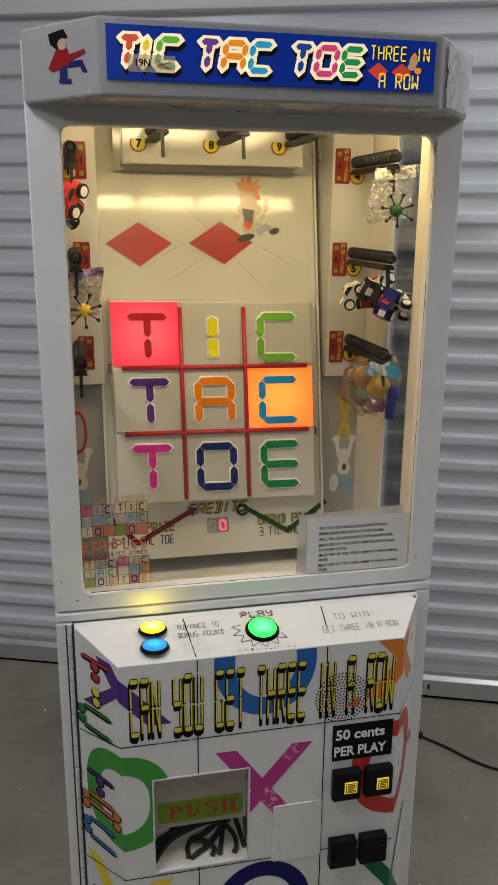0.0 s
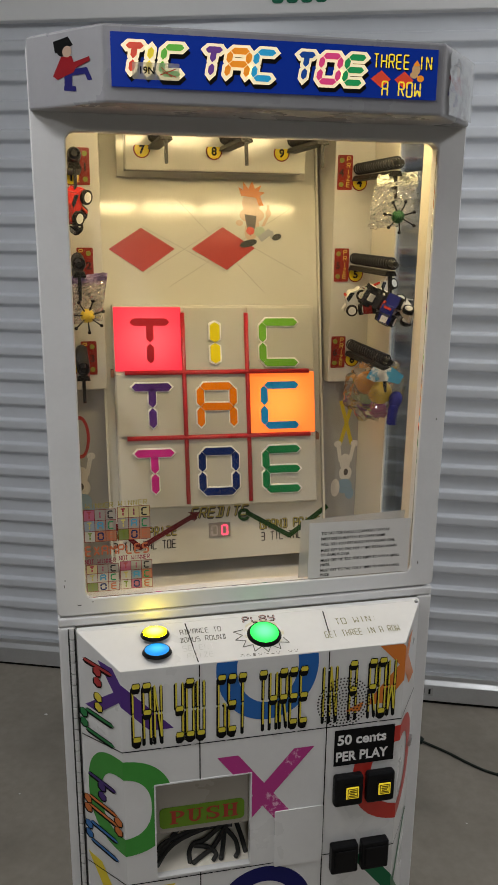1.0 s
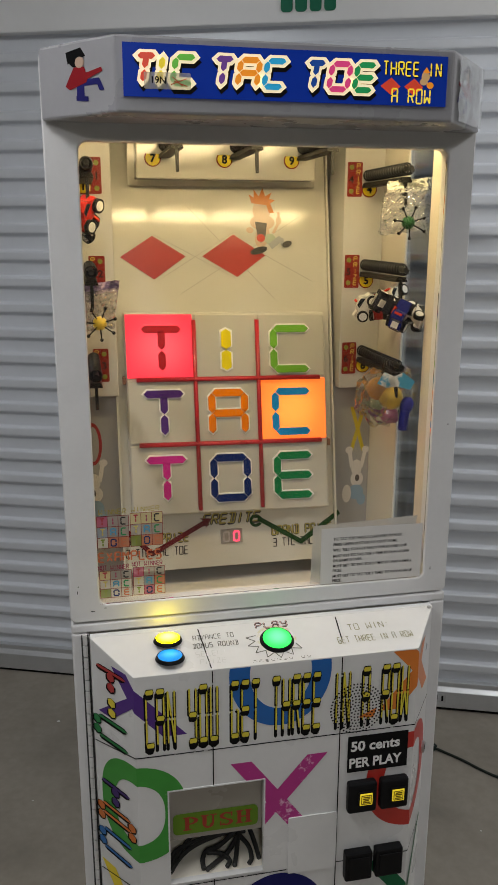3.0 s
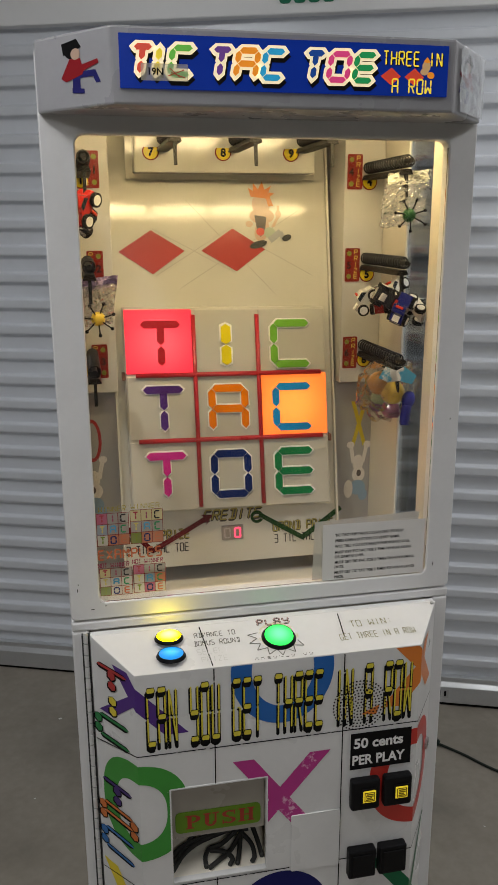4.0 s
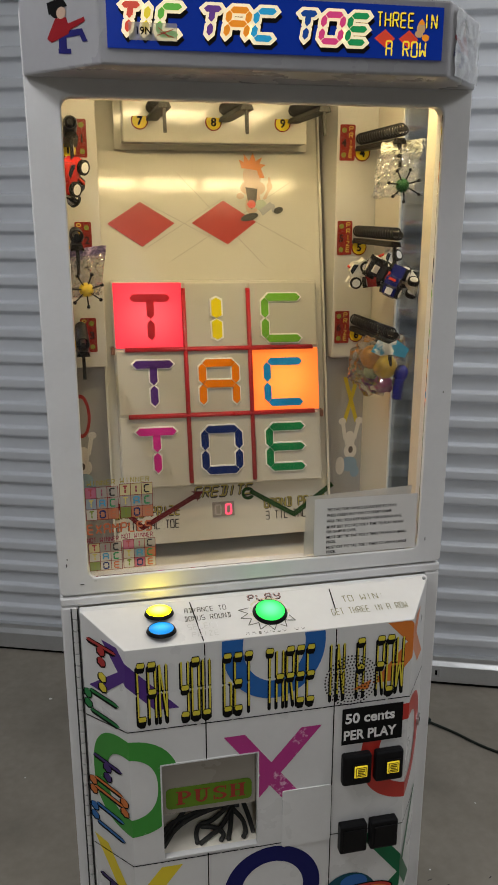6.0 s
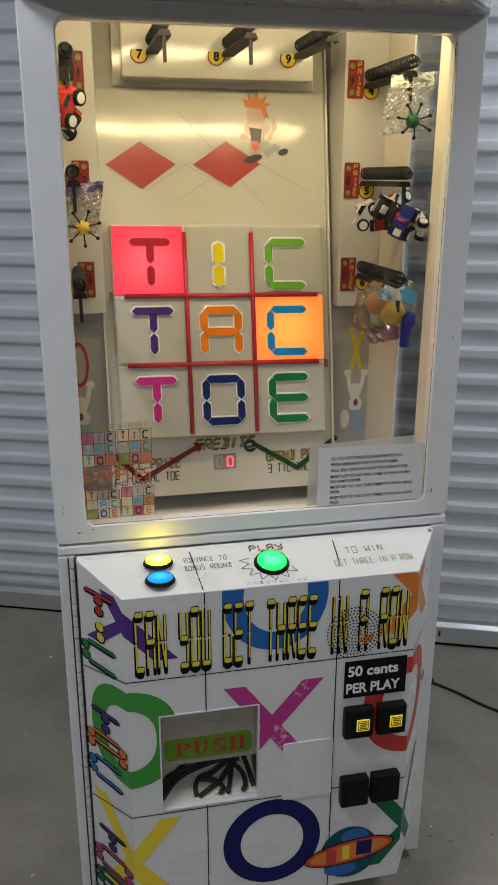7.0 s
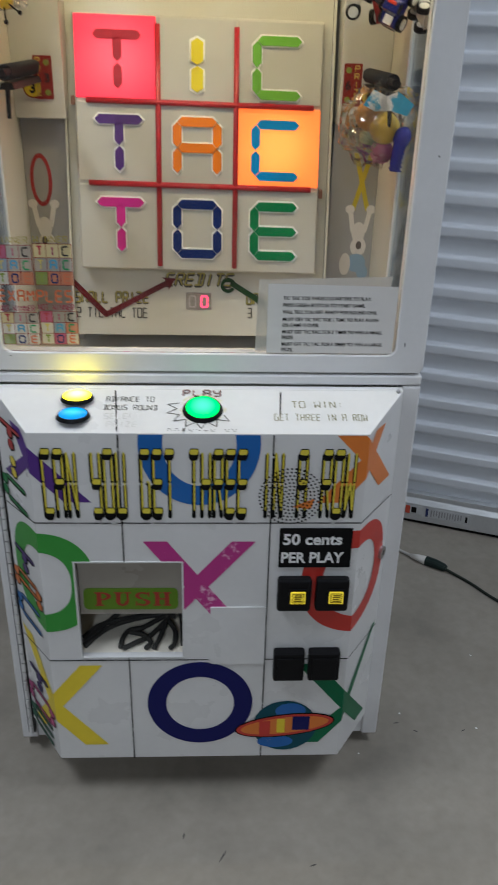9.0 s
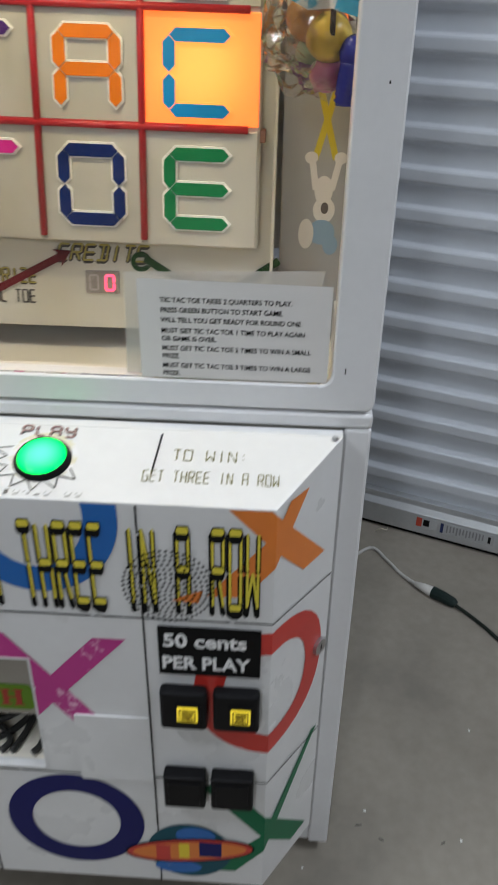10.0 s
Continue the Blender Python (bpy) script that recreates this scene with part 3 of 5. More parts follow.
def stack_polys(ch, x, z, w, h, t, arm):
    """Segment letters whose uprights are twice as broad as their arms."""
    out = []
    for s in GLYPH[ch]:
        x0, z0, x1, z1 = SEG[s]
        if x0 == x1:
            cx = x + x0 * w
            out.append([(cx - t, z + min(z0, z1) * h + 0.006), (cx, z + min(z0, z1) * h + 0.001), (cx + t, z + min(z0, z1) * h + 0.006), (cx + t, z + max(z0, z1) * h - 0.006), (cx, z + max(z0, z1) * h - 0.001), (cx - t, z + max(z0, z1) * h - 0.006)])
    for s in GLYPH[ch]:
        x0, z0, x1, z1 = SEG[s]
        if z0 == z1:
            zz = z + z0 * h
            out.append([(x + x0 * w + t * 0.4, zz), (x + x0 * w + t, zz + arm), (x + x1 * w - t, zz + arm), (x + x1 * w - t * 0.2, zz), (x + x1 * w - t, zz - arm), (x + x0 * w + t, zz - arm)])
    return out


for ch, col, top in STACK:
    w = 0.026 if ch == "I" else 0.100
    x = -0.349 - w / 2
    h = 0.044
    top -= 0.008
    decal("stacked_letter_shadow", stack_polys(ch, x, top - h, w, h, 0.0132, 0.0046), BLACK, 0.0016)
    decal("stacked_letter_shadow", [[(a - 0.003, b - 0.0045) for a, b in p] for p in stack_polys(ch, x, top - h, w, h, 0.0132, 0.0044)], BLACK, 0.0013)
    decal("stacked_letter", stack_polys(ch, x, top - h, w, h, 0.0108, 0.0030), mat("stack_ink_" + col, SIDE_COL[col], 0.3), 0.0021)

# loudspeaker holes
polys = [disc_poly(0.155, 0.703, 0.0016, n=6)]
for k in range(1, 9):
    r = 0.0067 * k
    for i in range(6 * k):
        a = 2 * math.pi * i / (6 * k) + 0.1 * k
        polys.append(disc_poly(0.155 + r * math.cos(a), 0.703 + r * math.sin(a), 0.0020, n=6))
tagged(decal("speaker_grille", polys, BLACK, 0.0026), kind="stuff")
# glare on the speaker, painted as a small orange triangle
decal("speaker_glare_patch", [[(0.158, 0.682), (0.197, 0.70), (0.19, 0.678)]], ORANGE_D, 0.0023)

# price plate
on_door("price_plate", flat([rounded(0.139, 0.267, 0.557, 0.640, 0.001)]), BLACK, 0.0030, "black plate with white lettering")
WHITE_INK = mat("white_ink", (0.80, 0.80, 0.80), 0.4)
on_door("price_lettering", shifted(font_mesh("50 cents", 0.031, 0.0010, 0.99), 0.145, 0.606), WHITE_INK, 0.0034)
on_door("price_lettering", shifted(font_mesh("PER PLAY", 0.0305, 0.0010, 0.87), 0.1425, 0.568), WHITE_INK, 0.0034)
# patch plate over an old opening
part("cover_plate", prism(rounded(0.019, 0.121, 0.335, 0.469, 0.003), DF - 0.0035, DF - 0.0008, bevel=0.0006), DOOR_WHITE, door, "plain white steel cover plate")
# coin entries
COIN_YELLOW = mat("lit_yellow_coin_button", (0.75, 0.62, 0.05), 0.3, emit=(1.0, 0.74, 0.03), power=0.38)
for x0, x1 in ((0.139, 0.200), (0.208, 0.268)):
    coin = part("coin_entry", box(x0, x1, DF - 0.020, DF - 0.0005, 0.470, 0.540, 0.006, seg=3), BLACK_PLASTIC, door, "black plastic coin entry")
    part("bezel", frame_prism(rounded(x0 + 0.020, x1 - 0.008, 0.486, 0.522, 0.002), rounded(x0 + 0.023, x1 - 0.011, 0.489, 0.519, 0.002), DF - 0.0225, DF - 0.0202), BLACK_PLASTIC, coin)
    part("button", box(x0 + 0.0225, x1 - 0.0105, DF - 0.0235, DF - 0.0203, 0.4905, 0.5175, 0.002), COIN_YELLOW, coin, "lit yellow coin return button")
    AMBER = mat("dark_amber", (0.16, 0.11, 0.012), 0.4)
    part("button_mark", frame_prism(rounded(x0 + 0.0258, x1 - 0.0138, 0.4940, 0.5150, 0.001), rounded(x0 + 0.0272, x1 - 0.0152, 0.4955, 0.5135, 0.001), DF - 0.0243, DF - 0.0236), AMBER, coin)
    for q in range(4):
        part("button_mark", box(x0 + 0.0290 + 0.001 * (q % 2), x1 - 0.0165 - 0.003 * (q == 1), DF - 0.0243, DF - 0.0236, 0.4970 + 0.0040 * q, 0.4994 + 0.0040 * q), AMBER, coin)
for x0, x1 in ((0.138, 0.196), (0.204, 0.263)):
    cup = part("coin_return", box(x0, x1, DF - 0.022, DF - 0.0005, 0.307, 0.374, 0.004, seg=3), BLACK_PLASTIC, door, "black plastic coin return cup")
    part("flap", box(x0 + 0.007, x1 - 0.007, DF - 0.0245, DF - 0.0222, 0.314, 0.364, 0.001), BLACK_PLASTIC, cup)
# maker's badge as plain shapes
decal("badge_globe", [disc_poly(0.168, 0.172, 0.064, 0.066)], TEAL_D, 0.0016, "round teal badge print")
decal("badge_patch", [disc_poly(0.178, 0.212, 0.030, 0.020)], BLUE_D, 0.0018)
decal("badge_patch", [disc_poly(0.150, 0.130, 0.036, 0.016)], BLUE_D, 0.0018)
decal("badge_rim", [disc_poly(0.168, 0.174, 0.100, 0.030, 36, 8)], BLACK, 0.0020)
decal("badge_oval", [disc_poly(0.168, 0.174, 0.097, 0.027, 36, 8)], RED_D, 0.0023)
decal("badge_oval", [disc_poly(0.168, 0.174, 0.088, 0.021, 36, 8)], ORANGE_D, 0.0026)
decal("badge_bar", [bar_poly((0.128, 0.186), (0.128, 0.150), 0.022)], RED_D, 0.0029)
decal("badge_bar", [bar_poly((0.160, 0.192), (0.160, 0.155), 0.016)], YELLOW_D, 0.0029)
decal("badge_bar", [bar_poly((0.200, 0.198), (0.200, 0.162), 0.034)], NAVY_D, 0.0029)
# lock and small knocks
lock = part("lock", cylinder(0.013, 0.006, 24), SHINY, door, "small round steel lock")
nrm = Vector((DBY - DF, -(DBX - DX), 0)).normalized()
lock.matrix_local = Matrix.Translation(fold(0.392, 0.525, 0.003)) @ nrm.to_track_quat("Z", "Y").to_matrix().to_4x4()
part("keyhole", box(-0.001, 0.001, -0.005, 0.005, 0.0031, 0.0036), BLACK, lock)
# piano hinge
HINGE = mat("painted_hinge", (0.62, 0.62, 0.62), 0.35, grain=0.1, stain=0.3)
# leaf coloured near black to stand in for the shade between knuckles
part("hinge_leaf", box(-0.3720, -0.3575, -0.0120, -0.0006, 0.040, 0.850), mat("hinge_gap_shade", (0.05, 0.05, 0.05), 0.6), machine, "hinge leaf darkened for the shade in its gap")
knuckle = part("hinge_knuckle", cylinder(0.0044, 0.0215, 12, m=pose(0, 0, 0)), HINGE, machine, smooth=False)
knuckle.location = (-0.3645, -0.0165, 0.055)
for k in range(1, 33):
    o = new("hinge_knuckle", knuckle.data)
    o.parent = machine
    o.location = (-0.3645, -0.0165, 0.055 + 0.0248 * k)

# prize hatch
HATCH = mat("hatch_lining", (0.86, 0.81, 0.71), 0.5, grain=0.05, stain=0.1)
hatch = part("prize_hatch", box(P0 - 0.02, P1 + 0.02, 0.055, 0.061, PZ0 - 0.02, PZ1 + 0.02), HATCH, machine, "recessed prize hatch behind the door")
part("chute_side", box(P0 - 0.024, P0 - 0.0205, DF + 0.004, 0.0545, PZ0 - 0.02, PZ1 + 0.02), HATCH, hatch)
part("chute_side", box(P1 + 0.0205, P1 + 0.024, DF + 0.004, 0.0545, PZ0 - 0.02, PZ1 + 0.02), HATCH, hatch)
part("chute_floor", box(P0 - 0.02, P1 + 0.02, DF + 0.004, 0.0545, PZ0 - 0.023, PZ0 - 0.001), HATCH, hatch)
part("chute_top", box(P0 - 0.02, P1 + 0.02, DF + 0.004, 0.0545, PZ1 + 0.021, PZ1 + 0.024), HATCH, hatch)
flap = part("push_flap", box(P0 + 0.002, P1 - 0.002, -0.108, -0.105, PZ0 + 0.088, PZ1 + 0.012), mat("grey_flap", (0.34, 0.31, 0.27), 0.25, grain=0.05, stain=0.15), machine, "grey hinged flap with a green label")
part("push_label", prism(rounded(P0 + 0.010, P1 - 0.010, 0.450, 0.497, 0.010), -0.1105, -0.1085), mat("green_label", (0.12, 0.24, 0.02), 0.4), flap, "green rounded label")
def slab(a, b, c, d):
    return [(a, b), (c, b), (c, d), (a, d)]


SLAB_LETTERS = [
    [slab(0.12, 0, 0.38, 1), slab(0, 0, 0.52, 0.09), slab(0, 0.91, 0.45, 1)] + ring_polys(0.38, 0.71, 0.54, 0.29, 0.28, 0.20, 14, -90, 90),
    [slab(0.10, 0.32, 0.36, 1), slab(0, 0.91, 0.48, 1), slab(0.70, 0.32, 0.82, 1), slab(0.56, 0.91, 0.98, 1)] + ring_polys(0.46, 0.34, 0.36, 0.34, 0.14, 0.22, 14, 180, 360),
    ring_polys(0.5, 0.745, 0.42, 0.255, 0.18, 0.15, 16, 30, 270) + ring_polys(0.5, 0.255, 0.42, 0.255, 0.18, 0.15, 16, -150, 90) + [slab(0.80, 0.66, 0.88, 1), slab(0.10, 0, 0.18, 0.34)],
    [slab(0.10, 0, 0.35, 1), slab(0.65, 0, 0.90, 1), slab(0.35, 0.46, 0.65, 0.55)] + [slab(a, b, a + 0.45, b + 0.09) for a in (0, 0.55) for b in (0, 0.91)]]
for k, polys in enumerate(SLAB_LETTERS):
    bm = flat([[(P0 + 0.030 + 0.0355 * k + 0.0325 * a, 0.4585 + 0.031 * b) for a, b in p] for p in polys])
    for v in bm.verts:
        v.co.y -= 0.1110
    part("push_letter", bm, mat("red_ink", (0.34, 0.025, 0.012), 0.4), flap)
part("hatch_edge", frame_prism(rounded(P0 - 0.001, P1 + 0.001, PZ0 - 0.001, PZ1 + 0.001, 0.001, 1), rounded(P0 + 0.002, P1 - 0.002, PZ0 + 0.002, PZ1 - 0.002, 0.001, 1), DF - 0.0015, DF + 0.012), DOOR_WHITE, door)

# deck: buttons and print
bevel_m = Matrix.Rotation(math.atan2(D_BACK - D_TOP, DBY - DF), 4, "X")


def deck_z(y):
    return D_TOP + (y - DF) * (D_BACK - D_TOP) / (DBY - DF)


def push_button(x, y, r, colour, glow, core, power, label, level=False):
    b = part("push_button", cylinder(r * 1.20, 0.006, 32, r2=r * 1.06, m=pose(0, 0, 0.003)), BLACK_PLASTIC, machine, label)
    b.matrix_local = Matrix.Translation((x, y, deck_z(y) + 0.003)) if level else Matrix.Translation((x, y, deck_z(y) + 0.001)) @ bevel_m
    bm = bmesh.new()
    bmesh.ops.create_uvsphere(bm, u_segments=32, v_segments=16, radius=r)
    bmesh.ops.bisect_plane(bm, geom=bm.verts[:] + bm.edges[:] + bm.faces[:], plane_co=(0, 0, 0), plane_no=(0, 0, -1), clear_outer=True)
    for v in bm.verts:
        v.co.z = 0.0056 + v.co.z * 0.19
    lens = mat("lit_dome_" + colour[0], colour[1], 0.12, grain=0.02, emit=glow, power=power)
    nt = lens.node_tree
    # the bulb under the middle of the lens shines whiter than its rim
    co = nt.nodes.new("ShaderNodeTexCoord")
    far = nt.nodes.new("ShaderNodeVectorMath")
    far.operation = "LENGTH"
    fall = nt.nodes.new("ShaderNodeMapRange")
    fall.interpolation_type = "SMOOTHSTEP"
    fall.inputs["From Min"].default_value, fall.inputs["From Max"].default_value = r * 0.25, r * 1.02
    tint = nt.nodes.new("ShaderNodeMix")
    tint.data_type = "RGBA"
    tint.inputs["A"].default_value, tint.inputs["B"].default_value = (*core, 1), (*glow, 1)
    nt.links.new(co.outputs["Object"], far.inputs[0])
    nt.links.new(far.outputs["Value"], fall.inputs["Value"])
    nt.links.new(fall.outputs["Result"], tint.inputs["Factor"])
    nt.links.new(tint.outputs["Result"], nt.nodes["Principled BSDF"].inputs["Emission Color"])
    part("dome", bm, lens, b, "glowing " + colour[0] + " dome", smooth=True)


push_button(-0.207, -0.047, 0.0235, ("yellow", (0.8, 0.65, 0.1)), (0.60, 0.47, 0.0), (1.0, 0.84, 0.045), 17.0, "black ring of a lit yellow button", True)
push_button(-0.208, -0.092, 0.0235, ("blue", (0.01, 0.10, 0.35)), (0.0, 0.20, 0.55), (0.03, 0.52, 1.0), 1.35, "black ring of a lit blue button", True)
push_button(0.005, -0.071, 0.0285, ("green", (0.01, 0.22, 0.06)), (0.0, 0.30, 0.03), (0.03, 0.62, 0.11), 5.6, "black ring of a lit green button")
FADED = mat("faded_black_print", (0.13, 0.13, 0.12), 0.4, wear=(WORN, 0.60))
FAINT = mat("nearly_gone_print", (0.58, 0.58, 0.57), 0.4, wear=(WORN, 0.50))
OLIVE = mat("worn_olive_print", (0.24, 0.23, 0.13), 0.4, wear=(WORN, 0.62))


def deck_text(text, x, d, w, h, step, t, material):
    on_deck("deck_lettering", flat(seg_text(text, x, d, w, h, t, step)), material, 0.0010)


deck_text("ADVANCE TO", -0.158, -0.051, 0.0055, 0.012, 0.0083, 0.0014, FADED)
deck_text("BONUS ROUND", -0.161, -0.072, 0.0055, 0.012, 0.0083, 0.0014, FADED)
deck_text("SELECT", -0.158, -0.094, 0.0070, 0.013, 0.0105, 0.0014, FAINT)
deck_text("PRIZE", -0.152, -0.113, 0.0070, 0.012, 0.0105, 0.0014, FAINT)
deck_text("TO WIN:", 0.156, -0.064, 0.0090, 0.016, 0.0130, 0.0016, OLIVE)
deck_text("GET THREE IN A ROW", 0.125, -0.096, 0.0058, 0.016, 0.0088, 0.0014, OLIVE)
deck_text("PLAY", -0.029, -0.036, 0.011, 0.0155, 0.0175, 0.0040, BLACK)
on_deck("deck_lettering", flat(seg_text("PLAY", -0.029, -0.036, 0.011, 0.0155, 0.0014, 0.0175)), mat("pinkish_ink", (0.55, 0.35, 0.33), 0.4), 0.0014)
star = []
for k in range(14):
    a0, a1, a2 = [2 * math.pi * (k + s) / 14 for s in (0, 0.5, 1)]
    if 0.2 < a1 < 2.6 or 5.7 < a1:
        continue
    q = [(0.003 + rx * math.cos(a), -0.068 + rx * 0.82 * math.sin(a)) for a, rx in ((a0, 0.041), (a1, 0.059), (a2, 0.041))]
    star += [bar_poly(q[0], q[1], 0.0018, square=False), bar_poly(q[1], q[2], 0.0018, square=False)]
star = [[(a, min(-0.021, max(-0.1245, b))) for a, b in p] for p in star]
on_deck("burst_print", flat(star), FADED, 0.0009)
on_deck("burst_print", flat([disc_poly(0.004, -0.067, 0.041, 0.037, 24)]), mat("yellowed_ring", (0.66, 0.63, 0.47), 0.4, wear=(WORN, 0.47)), 0.0007)
on_deck("worn_print", flat(seg_text("OOSONDO OO", -0.052, -0.122, 0.006, 0.005, 0.0015, 0.0118)[::2]), FADED, 0.0010)
on_deck("deck_line", flat([bar_poly((-0.145, -0.022), (-0.134, -0.124), L, square=False)]), BLACK, 0.0009)
on_deck("deck_line", flat([bar_poly((0.139, -0.024), (0.134, -0.086), L, square=False)]), BLACK, 0.0009)
part("deck_screw", ball(0.004, pose(0.345, -0.022, D_BACK + 0.001), 12, 8), SHINY, door)

# ---- marquee sign ----
sign = part("sign_panel", box(-0.262, 0.260, -0.1435, -0.1405, 1.8130, 1.8885), mat("backlit_blue_sheet", (0.004, 0.025, 0.23), 0.18, emit=(0.004, 0.03, 0.30), power=0.35), marquee, "backlit blue sign sheet")
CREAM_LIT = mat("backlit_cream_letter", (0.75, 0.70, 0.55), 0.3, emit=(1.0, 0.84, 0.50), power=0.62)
MQ_COL = {"r": (0.62, 0.06, 0.03), "y": (0.75, 0.60, 0.03), "g": (0.10, 0.42, 0.05), "p": (0.13, 0.05, 0.25), "o": (0.85, 0.28, 0.02), "b": (0.01, 0.33, 0.62), "n": (0.01, 0.06, 0.28), "m": (0.70, 0.06, 0.22), "d": (0.01, 0.28, 0.09)}


def lit_ink(c):
    return mat("backlit_ink_" + c, MQ_COL[c], 0.3, emit=MQ_COL[c], power=0.42)


def on_sign(name, polys, material, lift, parent=sign):
    bm = flat(polys)
    for v in bm.verts:
        v.co.y += -0.1435 - lift
    return part(name, bm, material, parent)


for text, cols, x in (("TIC", "ryg", -0.247), ("TAC", "pob", -0.127), ("TOE", "nmd", 0.020)):
    cell = [0.028, 0.010, 0.030] if text == "TIC" else [0.028, 0.030, 0.030]
    step = [0.034, 0.025, 0.03] if text == "TIC" else [0.0395, 0.042, 0.042]
    cx = x
    for ch, col, w, st in zip(text, cols, cell, step):
        big = seg_polys(ch, cx, 1.8335, w, 0.037, 0.0175, -0.007, 0.18)
        on_sign("letter_shadow", [[(a + 0.002, b - 0.0065) for a, b in p] for p in big], BLACK, 0.0005)
        on_sign("letter_border", big, CREAM_LIT, 0.0010)
        on_sign("letter", seg_polys(ch, cx, 1.8335, w, 0.037, 0.0092, 0.0006, 0.18), lit_ink(col), 0.0016)
        cx += st
YEL_LIT = mat("backlit_yellow_ink", (0.80, 0.62, 0.05), 0.3, emit=(1.0, 0.72, 0.05), power=0.55)
on_sign("small_letter_shadow", [[(a + 0.001, b - 0.001) for a, b in p] for p in seg_text("THREE IN", 0.150, 1.8575, 0.0085, 0.020, 0.0042, 0.0128)], BLACK, 0.0010)
on_sign("small_lettering", seg_text("THREE IN", 0.150, 1.8575, 0.0085, 0.020, 0.0023, 0.0128), YEL_LIT, 0.0015)
on_sign("small_lettering", seg_text("A ROW", 0.166, 1.8165, 0.0090, 0.021, 0.0025, 0.0140), YEL_LIT, 0.0018)
on_sign("diamond_print", [[(0.146, 1.841), (0.164, 1.854), (0.180, 1.841), (0.164, 1.828)], [(0.186, 1.841), (0.203, 1.854), (0.219, 1.841), (0.203, 1.828)]], lit_ink("r"), 0.0012)
on_sign("figure_print", [disc_poly(0.222, 1.857, 0.007, 0.008), disc_poly(0.219, 1.849, 0.007, 0.005)], mat("backlit_tan", (0.6, 0.4, 0.2), 0.3, emit=(0.6, 0.36, 0.15), power=0.3), 0.0022)
on_sign("figure_print", [[(0.217, 1.864), (0.223, 1.871), (0.229, 1.863), (0.223, 1.862)], disc_poly(0.230, 1.844, 0.006, 0.005)], lit_ink("o"), 0.0026)
# old tape label
on_sign("tape_label", [rounded(-0.231, -0.160, 1.824, 1.848, 0.002)], film_mat("yellowed_clear_tape", (0.55, 0.52, 0.42), 0.55), 0.0030)
bm = shifted(font_mesh("19N", 0.014, 0.0003), -0.222, 1.832)
for v in bm.verts:
    v.co.y = -0.1475
part("tape_lettering", bm, BLACK, sign)
on_sign("tape_scrawl", [bar_poly((-0.188, 1.842), (-0.172, 1.829), 0.0012, square=False), bar_poly((-0.190, 1.831), (-0.166, 1.840), 0.0012, square=False), bar_poly((-0.186, 1.836), (-0.165, 1.829), 0.0012, square=False)], RED_D, 0.0035)


def end_map(s, a, z, lift=0.001):
    """The angled ends of the marquee: a runs from the front edge (0) to the rear edge (1)."""
    n = Vector((s * 0.13, -0.114, 0)).normalized()
    return Vector((s * (0.274 + a * 0.114), -0.14 + a * 0.13, z)) + n * lift


# plain shapes where the ends carry a printed figure
for s in (-1, 1):
    for polys, material, lift in (
            ([disc_poly(0.50, 1.874, 0.085, 0.012), [(0.62, 1.885), (0.42, 1.889), (0.36, 1.876), (0.60, 1.868)]], BLACK, 0.0008),
            ([disc_poly(0.44, 1.868, 0.060, 0.008)], mat("skin_tone_print", (0.48, 0.34, 0.26), 0.35), 0.0011),
            ([[(0.52, 1.862), (0.38, 1.861), (0.36, 1.852), (0.16, 1.857), (0.15, 1.851), (0.34, 1.843), (0.36, 1.838), (0.58, 1.830), (0.64, 1.836)]], mat("dark_red_print", (0.26, 0.015, 0.02), 0.35), 0.0010),
            ([bar_poly((0.40, 1.838), (0.20, 1.838), 0.009, square=False), bar_poly((0.22, 1.842), (0.16, 1.824), 0.06), bar_poly((0.44, 1.838), (0.44, 1.818), 0.10), bar_poly((0.50, 1.817), (0.34, 1.814), 0.007, square=False)], mat("dark_blue_print", (0.02, 0.02, 0.13), 0.35), 0.0009)):
        bm = flat(polys)
        for v in bm.verts:
            v.co = end_map(s, v.co.x, v.co.z, lift - v.co.y)
        part("figure_print", bm, material, marquee)

# crumpled clear plastic taped over one end of the marquee
bm = bmesh.new()
net = {}
for i in range(19):
    for j in range(19):
        a, z = 0.10 + 0.86 * i / 18, 1.795 + 0.100 * j / 18
        lift = 0.003 + 0.006 * abs(noise.noise(Vector((a * 6, z * 60, 3)))) + 0.004 * abs(noise.noise(Vector((a * 15, z * 130, 8))))
        net[i, j] = bm.verts.new(end_map(1, a + 0.02 * noise.noise(Vector((z * 70, 1, 4))) * (i in (0, 18)), z, lift))
for i in range(18):
    for j in range(18):
        bm.faces.new((net[i, j], net[i + 1, j], net[i + 1, j + 1], net[i, j + 1]))
part("plastic_cover", bm, wrap_mat("taped_clear_plastic", (0.85, 0.85, 0.85), 0.22, 0.16, 0.10), marquee, "crumpled clear plastic taped over the end", smooth=True)

# ---- inside the case ----
TILT_K, TILT_Z = 0.19, 0.963
PANEL_X, BOARD_LEAN = -0.0070, 0.015


def panel_y(z, base=0.36):
    return base + TILT_K * (z - TILT_Z)


def tilted(name, bm, material, parent, base=0.36, label="", smooth=False):
    """Shear a shape built upright (y about 0, towards the viewer negative) onto the leaning plane."""
    for v in bm.verts:
        v.co.y += panel_y(v.co.z, base)
        v.co.x += PANEL_X
        if name in ("diamond_print", "figure_print", "fine_line_print"):
            v.co.z += 0.006
        if name == "board" or parent.name == "board":
            v.co.z -= BOARD_LEAN * v.co.x
    return part(name, bm, material, parent, label, smooth)


